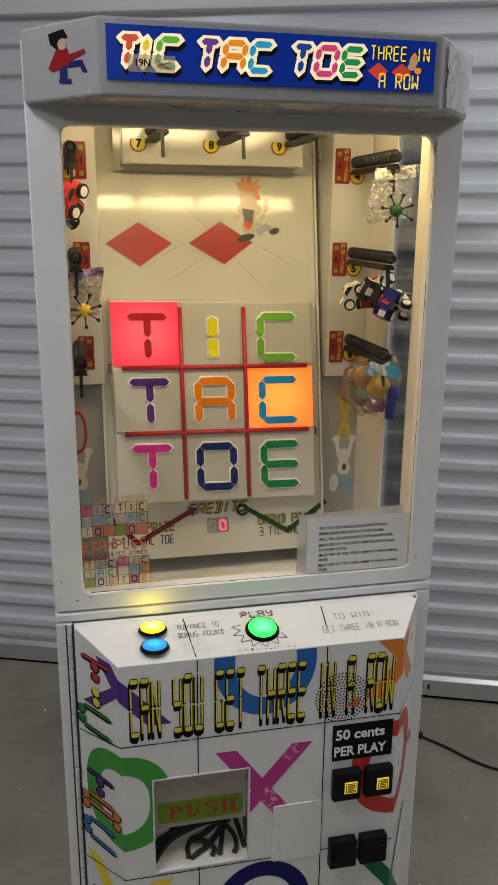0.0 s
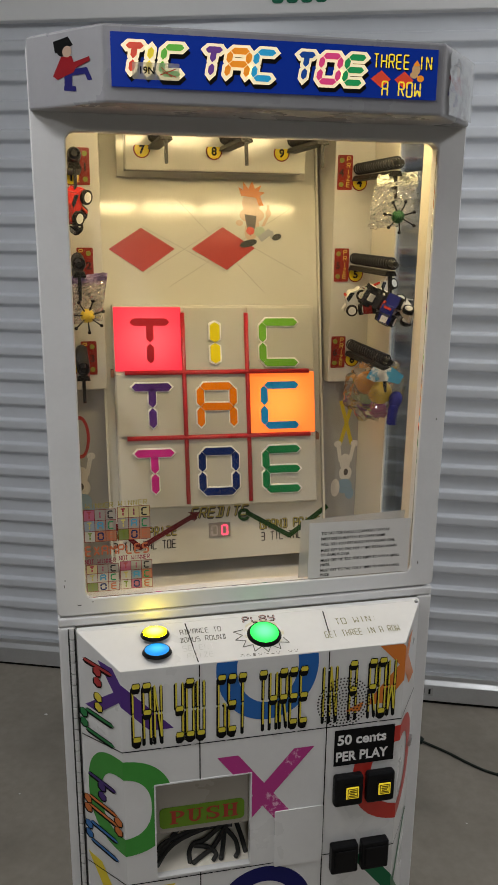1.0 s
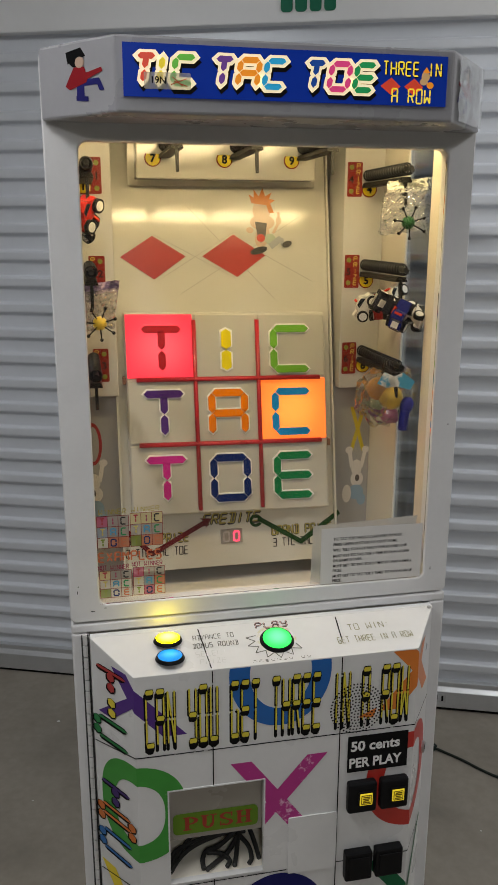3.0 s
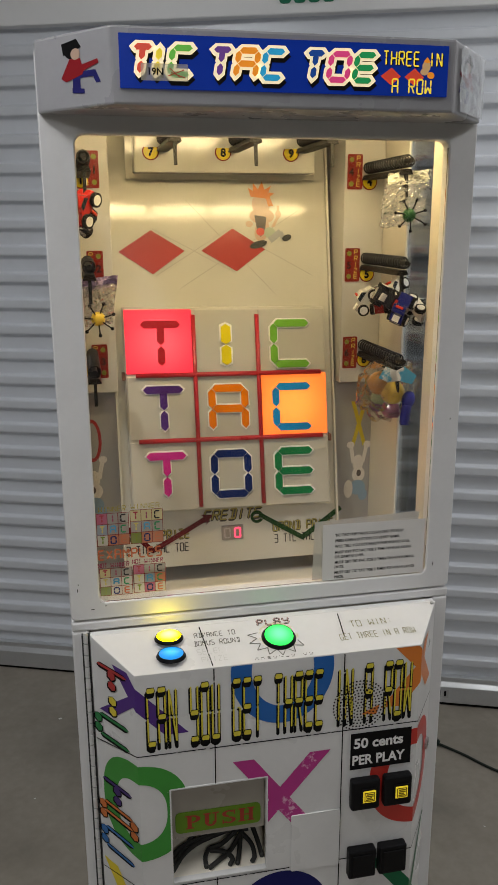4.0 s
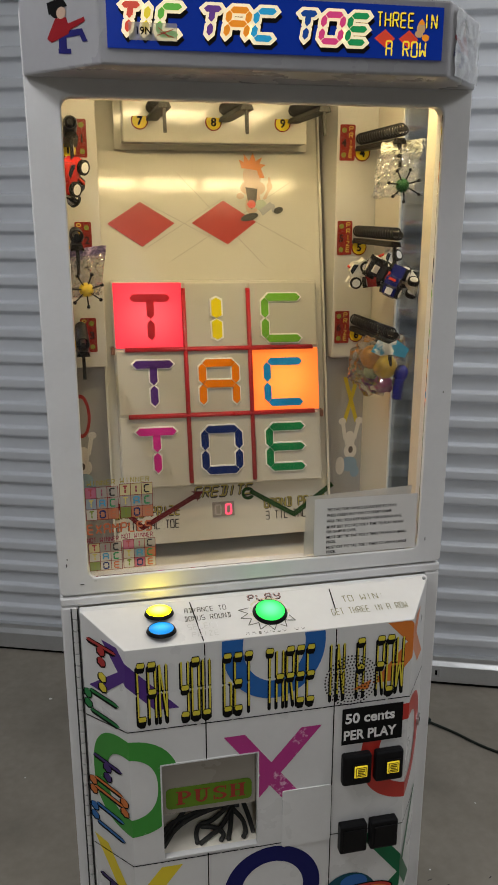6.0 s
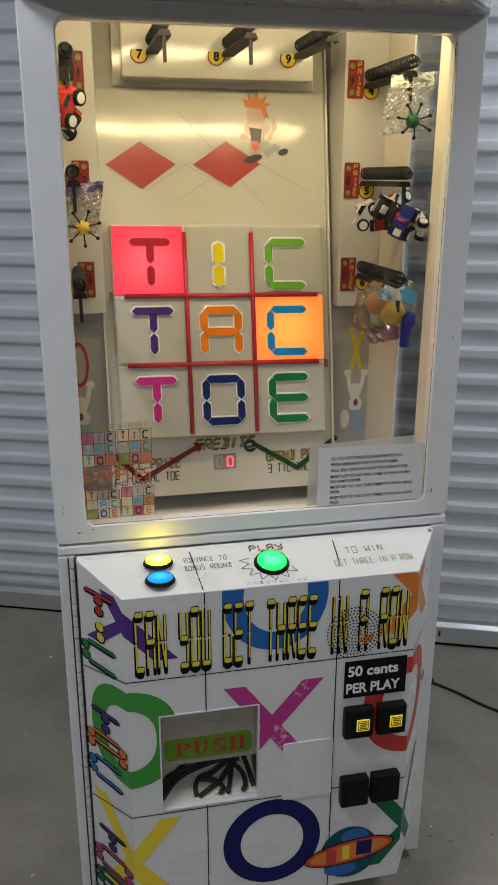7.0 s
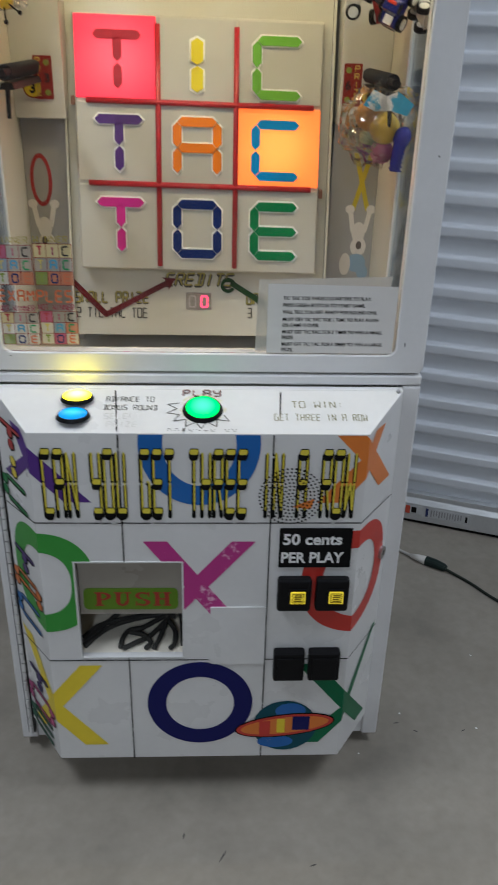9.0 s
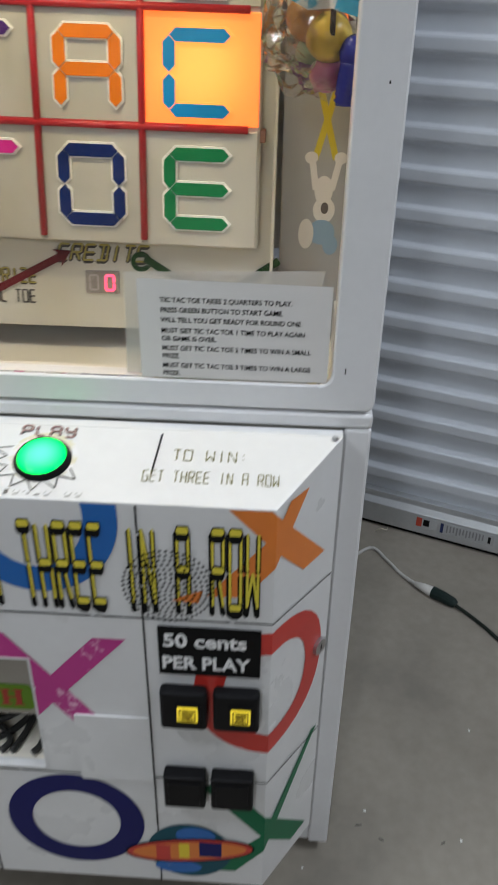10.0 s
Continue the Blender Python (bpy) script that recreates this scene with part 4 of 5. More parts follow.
back_panel = tilted("playfield_panel", box(-0.258, 0.258, 0.0, 0.006, 0.826, 1.85), GREY_PANEL, machine, label="glossy pale panel leaning back behind the glass")
for s in (-1, 1):
    tilted("panel_flange", box(min(s * 0.2585, s * 0.2635), max(s * 0.2585, s * 0.2635), -0.012, 0.03, 0.826, 1.85, 0.001), GREY_PANEL, back_panel)
DIAMOND_RED = mat("faded_red_diamond", (0.42, 0.055, 0.045), 0.2, grain=0.05, stain=0.1)
tilted("diamond_print", flat([[(-0.239, 1.549), (-0.163, 1.597), (-0.086, 1.550), (-0.162, 1.498)]]), DIAMOND_RED, back_panel, 0.3592, "faded red diamond")
tilted("diamond_print", flat([[(-0.047, 1.550), (0.029, 1.600), (0.106, 1.552), (0.036, 1.502)]]), DIAMOND_RED, back_panel, 0.3592, "faded red diamond")
FINE = mat("fine_grey_line", (0.36, 0.34, 0.31), 0.3)
tilted("fine_line_print", flat([bar_poly((-0.075, 1.66), (0.125, 1.45), 0.0012, square=False), bar_poly((-0.10, 1.465), (0.19, 1.64), 0.0012, square=False), bar_poly((0.10, 1.555), (0.22, 1.49), 0.0012, square=False), bar_poly((-0.155, 1.495), (0.03, 1.605), 0.0012, square=False), bar_poly((-0.16, 1.60), (0.03, 1.50), 0.0012, square=False)]), FINE, back_panel, 0.3594)
# a printed laughing figure kept to plain shapes
SKIN = mat("peach_print", (0.56, 0.40, 0.30), 0.22)
HAIR = mat("orange_hair_print", (0.62, 0.19, 0.035), 0.22)
tilted("figure_print", flat([disc_poly(0.100, 1.655, 0.022, 0.024), disc_poly(0.101, 1.628, 0.030, 0.018), disc_poly(0.100, 1.595, 0.017, 0.026, 20, -20), disc_poly(0.070, 1.610, 0.009, 0.007), disc_poly(0.141, 1.632, 0.007, 0.009), bar_poly((0.141, 1.652), (0.142, 1.625), 0.006), bar_poly((0.141, 1.628), (0.127, 1.603), 0.008)]), SKIN, back_panel, 0.3588)
tilted("figure_print", flat([[(0.076, 1.672), (0.070, 1.692), (0.082, 1.685), (0.082, 1.704), (0.094, 1.688), (0.104, 1.707), (0.110, 1.688), (0.126, 1.697), (0.119, 1.682), (0.134, 1.680), (0.122, 1.672), (0.130, 1.650), (0.118, 1.650), (0.112, 1.668)]]), HAIR, back_panel, 0.3584)
tilted("figure_print", flat([[(0.083, 1.630), (0.112, 1.626), (0.108, 1.598), (0.096, 1.580), (0.088, 1.598)]]), mat("dark_mouth_print", (0.13, 0.11, 0.10), 0.25), back_panel, 0.3584)
tilted("figure_print", flat([disc_poly(0.096, 1.592, 0.010, 0.009)]), mat("tongue_red_print", (0.55, 0.05, 0.03), 0.25), back_panel, 0.3580)
tilted("figure_print", flat([disc_poly(0.118, 1.590, 0.014, 0.012)]), mat("grey_green_print", (0.38, 0.44, 0.34), 0.25), back_panel, 0.3586)
tilted("figure_print", flat([bar_poly((0.118, 1.572), (0.146, 1.592), 0.015, square=False), bar_poly((0.146, 1.592), (0.150, 1.575), 0.010, square=False)]), mat("grey_blue_print", (0.36, 0.37, 0.38), 0.25), back_panel, 0.3585)
tilted("figure_print", flat([disc_poly(0.160, 1.578, 0.012, 0.007, 20, 20), disc_poly(0.090, 1.563, 0.022, 0.008, 20, 15)]), mat("charcoal_print", (0.06, 0.06, 0.055), 0.25), back_panel, 0.3582)

# tic tac toe board
board = tilted("board", box(-0.2395, 0.2395, 0.0, 0.030, 0.964, 1.428, 0.004), TILE, machine, 0.331, "ivory three by three light board")
CX, CZ = [-0.2395, -0.079, 0.0715, 0.2395], [1.428, 1.278, 1.129, 0.964]
TIC = [("T", "red", (0.50, 0.02, 0.03)), ("I", "yellow", (0.80, 0.66, 0.02)), ("C", "green", (0.17, 0.44, 0.05)),
       ("T", "purple", (0.085, 0.03, 0.20)), ("A", "orange", (0.85, 0.22, 0.01)), ("C", "blue", (0.01, 0.28, 0.68)),
       ("T", "pink", (0.62, 0.03, 0.30)), ("O", "navy", (0.01, 0.025, 0.14)), ("E", "dark_green", (0.01, 0.20, 0.07))]
# two cells of the running light show are lit
GLOW = {0: ("red", (0.55, 0.05, 0.06), (0.90, 0.022, 0.055), (1.0, 0.10, 0.13), 1.1), 5: ("orange", (0.60, 0.25, 0.08), (1.0, 0.14, 0.02), (1.0, 0.31, 0.05), 1.2)}
for k, (ch, cname, col) in enumerate(TIC):
    i, j = k % 3, k // 3
    x0, x1, z1, z0 = CX[i], CX[i + 1], CZ[j], CZ[j + 1]
    zm = (z0 + z1) / 2
    cover = TILE
    if k in GLOW:
        gname, base_col, edge, core, power = GLOW[k]
        cover = lit_mat("lit_tile_" + gname, base_col, edge, core, power, ((x0 + x1) / 2 + PANEL_X, panel_y(zm, 0.327), zm), 0.095)
    tile = tilted("tile", box(x0 + 0.003, x1 - 0.003, -0.004, 0.002, z0 + 0.003, z1 - 0.003, 0.002), cover, board, 0.331, "tile glowing " + GLOW[k][0] if k in GLOW else "")
    w = {"T": 0.094, "I": 0.022, "C": 0.086, "A": 0.078, "O": 0.080, "E": 0.086}[ch]
    h = 0.094
    cx, cz = (x0 + x1) / 2 + (0.004, 0.0, -0.002)[i], (z0 + z1) / 2 - (0.008, 0.005, -0.001)[j]
    for t, lo, hi, m_, nm in ((0.0222, -0.0075, -0.0035, IVORY_EDGE if k not in GLOW else cover, "letter_rim"), (0.0168, -0.0095, -0.0070, mat("gloss_" + cname, col, 0.25), "letter")):
        t = t * (1.35 if ch == "I" else 1.0)
        g_ = 0.0 if nm == "letter" else 0.004
        bm = bmesh.new()
        for p in (seg_polys(ch, cx - w / 2, cz - h / 2, w, h, t, 0.0008 if nm == "letter" else -0.004) if ch != "I" else [[(cx, a0), (cx + t / 2, a0 + 0.007), (cx + t / 2, a1 - 0.007), (cx, a1), (cx - t / 2, a1 - 0.007), (cx - t / 2, a0 + 0.007)] for a0, a1 in ((cz - h / 2 - g_, cz - 0.0006 + g_ * 0.2), (cz + 0.0006 - g_ * 0.2, cz + h / 2 + g_))]):
            prism(p, lo, hi, bm)
        m_.node_tree.nodes["Principled BSDF"].inputs["Specular IOR Level"].default_value = 0.12
        o = tilted(nm, bm, m_, board, 0.331, cname.replace("_", " ") + " segment letter" if nm == "letter" else "")
RED_ROD = mat("red_rod", (0.48, 0.02, 0.03), 0.28)
for x in CX[1:3]:
    tilted("divider", tube([(x, -0.007, 0.975), (x, -0.007, 1.413)], 0.0052, 10), RED_ROD, board, 0.331, smooth=True)
for z in CZ[1:3]:
    tilted("divider", tube([(-0.216, -0.0075, z), (0.222, -0.0075, z)], 0.0052, 10), RED_ROD, board, 0.331, smooth=True)
for x, z in ((-0.243, 1.275), (0.243, 1.12)):
    tilted("clip", box(x - 0.004, x + 0.004, 0.0, 0.02, z - 0.008, z + 0.008, 0.001), mat("brown_clip", (0.2, 0.1, 0.07), 0.4), board, 0.331)

# scores below the board
GOLD_OUT = mat("olive_gold_print", (0.38, 0.32, 0.07), 0.3)
PRINT = mat("dark_print", (0.05, 0.045, 0.045), 0.3)
MAROON = mat("maroon_arrow_print", (0.13, 0.015, 0.02), 0.25)
DKG = mat("dark_green_arrow_print", (0.02, 0.06, 0.02), 0.25)


def panel_text(text, x, z, w, h, step, t, material, slant=0.0, base=0.3588):
    tilted("panel_lettering", flat(seg_text(text, x, z, w, h, t, step, -t * 0.3, slant)), material, back_panel, base)


panel_text("CREDITS", -0.071, 0.928, 0.0145, 0.023, 0.0205, 0.0070, PRINT, 0.25)
panel_text("CREDITS", -0.071, 0.930, 0.0145, 0.023, 0.0205, 0.0030, GOLD_OUT, 0.25, 0.3582)
for text, x in (("SMALL PRIZE", -0.258), ("GRAND PRIZE", 0.100)):
    panel_text(text, x, 0.892, 0.0098, 0.021, 0.0141, 0.0052, PRINT)
    panel_text(text, x, 0.893, 0.0098, 0.021, 0.0141, 0.0024, GOLD_OUT, base=0.3582)
panel_text("2 TIC TAC TOE", -0.256, 0.862, 0.0080, 0.019, 0.0115, 0.0024, PRINT)
panel_text("3 TIC TAC TOE", 0.102, 0.864, 0.0080, 0.019, 0.0115, 0.0024, PRINT)


def arrow(pts, material):
    polys = [bar_poly(a, b, 0.011, square=False) for a, b in zip(pts, pts[1:])] + [disc_poly(*p, 0.0056, n=10) for p in pts[1:-1]]
    e, d = Vector(pts[0]), (Vector(pts[0]) - Vector(pts[1])).normalized()
    n = Vector((-d.y, d.x))
    if material is DKG:
        polys += ring_polys(0.060, 0.930, 0.016, 0.015, 0.009, 0.008, 20, 20, 330)
    else:
        polys.append([tuple(e + d * 0.012), tuple(e + n * 0.014 - d * 0.012), tuple(e - d * 0.004), tuple(e - n * 0.014 - d * 0.012)])
    bm = bmesh.new()
    for p in polys:
        prism(p, -0.0030, -0.0005, bm)
    tilted("arrow", bm, material, back_panel, 0.36, "dark zigzag arrow")


arrow([(-0.060, 0.937), (-0.195, 0.868), (-0.276, 0.948)], MAROON)
arrow([(0.066, 0.935), (0.172, 0.872), (0.272, 0.938)], DKG)
led = tilted("credit_display", box(-0.028, 0.025, -0.003, 0.002, 0.880, 0.914, 0.001), mat("grey_led_window", (0.30, 0.27, 0.25), 0.25), back_panel, label="grey two digit display")
tilted("unlit_digit", flat(seg_polys("O", -0.021, 0.886, 0.013, 0.022, 0.0030)), mat("unlit_led", (0.42, 0.38, 0.36), 0.4), back_panel, 0.3562)
tilted("lit_digit", flat(seg_polys("O", 0.004, 0.886, 0.013, 0.022, 0.0036)), mat("lit_red_led", (0.8, 0.05, 0.08), 0.4, emit=(1.0, 0.05, 0.12), power=2.2), back_panel, 0.3558, "glowing red digit")

# side columns with prize labels
LABEL_RED = mat("dark_red_label", (0.24, 0.025, 0.02), 0.3)
GREEN_DOT = mat("olive_green_lamp", (0.22, 0.26, 0.05), 0.3)
TXT_Y = mat("yellow_ink", (0.62, 0.44, 0.08), 0.35)
BADGE_Y = mat("yellow_badge", (0.80, 0.60, 0.02), 0.3)
BADGE_R = mat("maroon_ring", (0.20, 0.02, 0.015), 0.3)


def upright(name, bm, material, parent, y):
    for v in bm.verts:
        v.co.y += y
    return part(name, bm, material, parent)


def number_badge(parent, x, y, z, text, cut=True):
    cutter = [(a, min(b, z + 0.009)) for a, b in disc_poly(x, z, 0.0185, n=24)] if cut else disc_poly(x, z, 0.0185, n=24)
    upright("number_badge", prism(cutter, -0.0015, 0), BADGE_R, parent, y)
    inner_ = [(a, min(b, z + 0.009)) for a, b in disc_poly(x, z, 0.0160, n=24)] if cut else disc_poly(x, z, 0.0160, n=24)
    upright("number_badge", flat([inner_]), BADGE_Y, parent, y - 0.0022)
    upright("number_lettering", shifted(font_mesh(text, 0.024, 0.0009, align="CENTER"), x, z - 0.0085), BLACK, parent, y - 0.0028)


for s, names in ((1, "456"), (-1, "123")):
    x0, x1 = sorted((s * 0.2640, s * 0.3605))
    colm = part("prize_column", box(x0, x1, 0.385, 0.56, 1.245, 1.85, 0.002), SIDE_GREY, machine, "pale grey column carrying the prize hooks")
    part("side_backing", box(x0, x1, 0.418, 0.424, 0.786, 1.2445), mat("mid_grey_backing", (0.36, 0.355, 0.35), 0.4, stain=0.1), machine, "grey backing panel under the prize column")
    for k, nm in enumerate(names):
        zc = (1.729, 1.523, 1.318)[k]
        a0, a1 = sorted((s * 0.270, s * 0.305))
        if s < 0:
            a0, a1 = a0 - 0.014, a1 - 0.014
        lab = upright("prize_label", prism(rounded(a0, a1, zc - 0.038, zc + 0.038, 0.003), -0.002, 0), LABEL_RED, colm, 0.3845)
        dx, tx = (a0 + 0.009, a1 - 0.014) if s > 0 else (a1 - 0.010, a0 + 0.005)
        for dz in (-0.026, 0.026):
            upright("lamp_dot", prism(disc_poly(dx, zc + dz, 0.0055, n=16), -0.0035, -0.0021), GREEN_DOT, colm, 0.3845)
        for q, ch in enumerate("PRIZE"):
            upright("label_lettering", flat(seg_polys(ch, tx, zc + 0.024 - q * 0.0138, 0.008, 0.010, 0.0020)), TXT_Y, colm, 0.3815)
        upright("label_lettering", shifted(font_mesh(nm, 0.022, 0.0008, align="CENTER"), dx, zc - 0.008), mat("black_number_print", (0.03, 0.012, 0.012), 0.4), colm, 0.3815)
        number_badge(colm, s * 0.323, 0.3845, (1.708, 1.502, 1.300)[k], nm)

# the two printed figures below the columns, as plain shapes: one holds a cross, one a ring
PALE = mat("pale_pink_print", (0.70, 0.67, 0.63), 0.35)
YELLOW_P = mat("mustard_print", (0.58, 0.46, 0.03), 0.35)
RED_P = mat("crimson_print", (0.36, 0.025, 0.025), 0.35)
SKY_P = mat("dull_blue_print", (0.24, 0.36, 0.48), 0.35)
for s in (1, -1):
    c = s * 0.329
    par = [o for o in machine.children if o.name.startswith("side_backing")][0 if s > 0 else 1]
    if s > 0:
        upright("cross_print", flat([bar_poly((c - 0.017, 1.190), (c + 0.016, 1.075), 0.010), bar_poly((c + 0.015, 1.190), (c - 0.016, 1.075), 0.010)]), YELLOW_P, par, 0.4172)
    else:
        upright("ring_print", flat(ring_polys(c, 1.125, 0.022, 0.052, 0.015, 0.043, 32)), RED_P, par, 0.4172)
    upright("figure_print", flat([bar_poly((c - 0.020, 1.078), (c - 0.012, 1.03), 0.010), bar_poly((c + 0.022, 1.078), (c + 0.012, 1.03), 0.010), disc_poly(c - 0.021, 1.078, 0.010, 0.009, 14), disc_poly(c + 0.023, 1.078, 0.010, 0.009, 14), disc_poly(c, 1.030, 0.014, 0.022, 20), disc_poly(c + 0.002, 1.000, 0.017, 0.020, 20)]), PALE, par, 0.4170)
    upright("figure_print", flat([disc_poly(c + s * 0.003, 1.003, 0.006, 0.009, 14)]), mat("dark_mouth_print", (0.13, 0.11, 0.10), 0.25), par, 0.4166)
    upright("figure_print", flat([disc_poly(c, 0.965, 0.021, 0.020, 20), disc_poly(c + 0.015, 0.945, 0.012, 0.016, 14)]), SKY_P, par, 0.4168)
    upright("figure_print", flat([disc_poly(c - 0.024, 0.962, 0.012, 0.024, 18)]), PALE, par, 0.4165)

# box with three more hooks at the top of the panel
top_box = part("upper_hook_box", box(-0.206, 0.206, 0.425, 0.49, 1.727, 1.845, 0.003), GREY_PANEL, machine, "pale hook box at the top of the panel")
part("backing_plate", box(-0.222, 0.222, 0.487, 0.4905, 1.715, 1.846, 0.001), GREY_PANEL, top_box)
for x, nm in ((-0.165, "7"), (-0.004, "8"), (0.152, "9")):
    number_badge(top_box, x - 0.004, 0.4245, 1.770, nm, True)
GREASE = mat("black_spring", (0.02, 0.02, 0.022), 0.3, metal=0.4)
TRACK = mat("dark_track", (0.018, 0.017, 0.016), 0.45)


def spring_hook(x, y0, y1, z, turns=17, r=0.0115, label="black spiral prize hook with a hanging tongue"):
    """A coil on a rod running forward from a column, with a track under it and a tongue at its end."""
    hk = part("spring_hook", tube([(x + r * math.cos(t), y0 + (y1 - y0) * t / (2 * math.pi * turns), z + r * math.sin(t)) for t in [2 * math.pi * turns * k / (turns * 12) for k in range(turns * 12 + 1)]], 0.0019, 6), GREASE, machine, label, smooth=True)
    part("rod", tube([(x, y0, z), (x, y1 - 0.012, z)], 0.0055, 10), GREASE, hk)
    part("track", prism([(x - 0.013, z - 0.026), (x + 0.013, z - 0.026), (x + 0.013, z - 0.0245), (x + 0.009, z - 0.0155), (x - 0.009, z - 0.0155), (x - 0.013, z - 0.0245)], y1 + 0.01, y0, axis="y", bevel=0.0008), TRACK, hk)
    part("tongue", prism([(y1 + 0.012, z - 0.018), (y1 + 0.02, z - 0.018), (y1 + 0.018, z - 0.045), (y1 + 0.010, z - 0.070), (y1 + 0.006, z - 0.070), (y1 + 0.010, z - 0.045)], x - 0.0032, x + 0.0032, axis="x", bevel=0.0008), TRACK, hk)
    return hk


for zz in (1.737, 1.538, 1.336):
    for s in (1, -1):
        spring_hook(s * 0.318, 0.384, 0.140, zz)
for x in (-0.143, 0.016, 0.172):
    spring_hook(x, 0.424, 0.175, 1.796, 16)

# lamp behind the window head
LIT = mat("lit_tube_cover", (1, 0.95, 0.85), 0.4, emit=(1.0, 0.84, 0.56), power=7.5)
fit_ = part("lamp_fitting", box(-0.30, 0.30, 0.036, 0.052, 1.790, 1.858, 0.002), CREAM, machine, "lamp fitting hidden behind the window head")
for x0, x1 in ((-0.26, -0.19), (-0.165, 0.0), (0.02, 0.25)):
    part("lamp_cover", box(x0, x1, 0.0525, 0.060, 1.803, 1.842, 0.003), LIT, fit_, "glowing warm lamp cover")

# ---- film on the glass: four example boards ----
CELL_TINT = {"p": film_mat("pink_film", (0.55, 0.12, 0.22), 0.77), "c": film_mat("cream_film", (0.70, 0.58, 0.30), 0.77), "g": film_mat("grey_film", (0.45, 0.40, 0.36), 0.62), "o": film_mat("orange_film", (0.62, 0.22, 0.12), 0.77), "l": film_mat("green_film", (0.25, 0.33, 0.08), 0.72), "w": film_mat("pale_film", (0.75, 0.70, 0.60), 0.67), "b": film_mat("blue_film", (0.35, 0.42, 0.50), 0.67)}
INK = [mat("film_ink_" + n, c, 0.4) for n, c in (("red", (0.40, 0.03, 0.05)), ("maroon", (0.30, 0.05, 0.10)), ("black", (0.03, 0.03, 0.03)), ("yellow", (0.55, 0.45, 0.12)), ("blue", (0.05, 0.28, 0.48)), ("green", (0.03, 0.25, 0.10)), ("olive", (0.20, 0.27, 0.05)), ("navy", (0.02, 0.03, 0.12)), ("orange", (0.55, 0.14, 0.06)))]
LINE_RED = mat("thin_red_line", (0.20, 0.015, 0.015), 0.4)
film = part("example_sticker", flat([[(-0.3325, 0.9120), (-0.2055, 0.9120), (-0.2055, 0.9125), (-0.3325, 0.9125)]]), LINE_RED, machine, "printed example boards on the glass")
GY = 0.0032


def on_glass(name, polys, material, lift=0.0):
    bm = flat(polys)
    for v in bm.verts:
        v.co = Vector((-0.367 + (v.co.x + 0.367) * 0.981, GY - lift + v.co.y, 1.64 - (1.64 - v.co.z) * 0.981))
    return part(name, bm, material, film)


for x0, x1, z0, z1, tints in ((-0.331, -0.2695, 1.014, 1.080, "pggbggwoo"), (-0.2665, -0.204, 1.014, 1.083, "cccgggloo"), (-0.330, -0.2675, 0.909, 0.966, "cggwwwlww"), (-0.2645, -0.202, 0.910, 0.969, "pggwbowpw")):
    cw, chh = (x1 - x0) / 3, (z1 - z0) / 3
    for k in range(9):
        i, j = k % 3, k // 3
        a, b = x0 + i * cw, z1 - (j + 1) * chh
        on_glass("cell", [[(a, b), (a + cw, b), (a + cw, b + chh), (a, b + chh)]], CELL_TINT[tints[k]], 0.0)
        on_glass("cell_letter", seg_polys("TICTACTOE"[k], a + cw * 0.28, b + chh * 0.2, cw * 0.46, chh * 0.62, 0.0028), INK[k], 0.0007)
    lines = []
    for k in range(4):
        lines += [bar_poly((x0 + k * cw, z0), (x0 + k * cw, z1), 0.0010), [(x0, z0 + k * chh), (x1, z0 + k * chh), (x1, z0 + k * chh + 0.0010), (x0, z0 + k * chh + 0.0010)]]
    for line in lines:
        on_glass("grid_line", [line], LINE_RED, 0.0010)
on_glass("film_lettering", seg_text("EXAMPLES", -0.330, 0.986, 0.0105, 0.019, 0.0034, 0.0158), INK[8], 0.0014)
on_glass("film_lettering", seg_text("NOT WINNER", -0.332, 0.969, 0.0044, 0.0095, 0.0016, 0.0061), INK[1], 0.0012)
on_glass("film_lettering", seg_text("NOT WINNER", -0.266, 0.972, 0.0044, 0.0095, 0.0016, 0.0061), INK[1], 0.0012)
on_glass("film_lettering", seg_text("WINNER", -0.326, 1.084, 0.0062, 0.010, 0.0015, 0.0090), GOLD_OUT, 0.0008)
on_glass("film_lettering", seg_text("WINNER", -0.264, 1.086, 0.0062, 0.010, 0.0015, 0.0096), GOLD_OUT, 0.0008)

# ---- paper sheets behind the glass ----
PAPER = mat("white_paper", (0.70, 0.68, 0.66), 0.7, grain=0.02)
THIN = film_mat("translucent_sleeve", (0.72, 0.69, 0.63), 0.72)
sheet = thing("instruction_sheet", "white printed instruction sheet taped inside the glass", "sign")
bm = flat([[(0.113, 0.9125), (0.3315, 0.9125), (0.3315, 1.031), (0.113, 1.034)]])
for v in bm.verts:
    v.co.y = 0.0022
part("paper", bm, PAPER, sheet)
RULES = ["TIC TAC TOE TAKES 2 QUARTERS TO PLAY.", "PRESS GREEN BUTTON TO START GAME.", "WILL TELL YOU GET READY FOR ROUND ONE.", "MUST GET TIC TAC TOE 1 TIME TO PLAY AGAIN", "OR GAME IS OVER.", "MUST GET TIC TAC TOE 2 TIMES TO WIN A SMALL", "PRIZE.", "MUST GET TIC TAC TOE 3 TIMES TO WIN A LARGE", "PRIZE."]
ROWS_Z = [1.007, 0.995, 0.983, 0.970, 0.960, 0.948, 0.938, 0.926, 0.916]
for line, z in zip(RULES, ROWS_Z):
    bm = shifted(font_mesh(line, 0.0084, 0.00012, 0.90), 0.1385, z)
    for v in bm.verts:
        v.co.y = 0.0016
    part("lettering", bm, BLACK, sheet)
sleeve = thing("paper_sleeve", "thin translucent paper sleeve behind the instruction sheet", "paper")
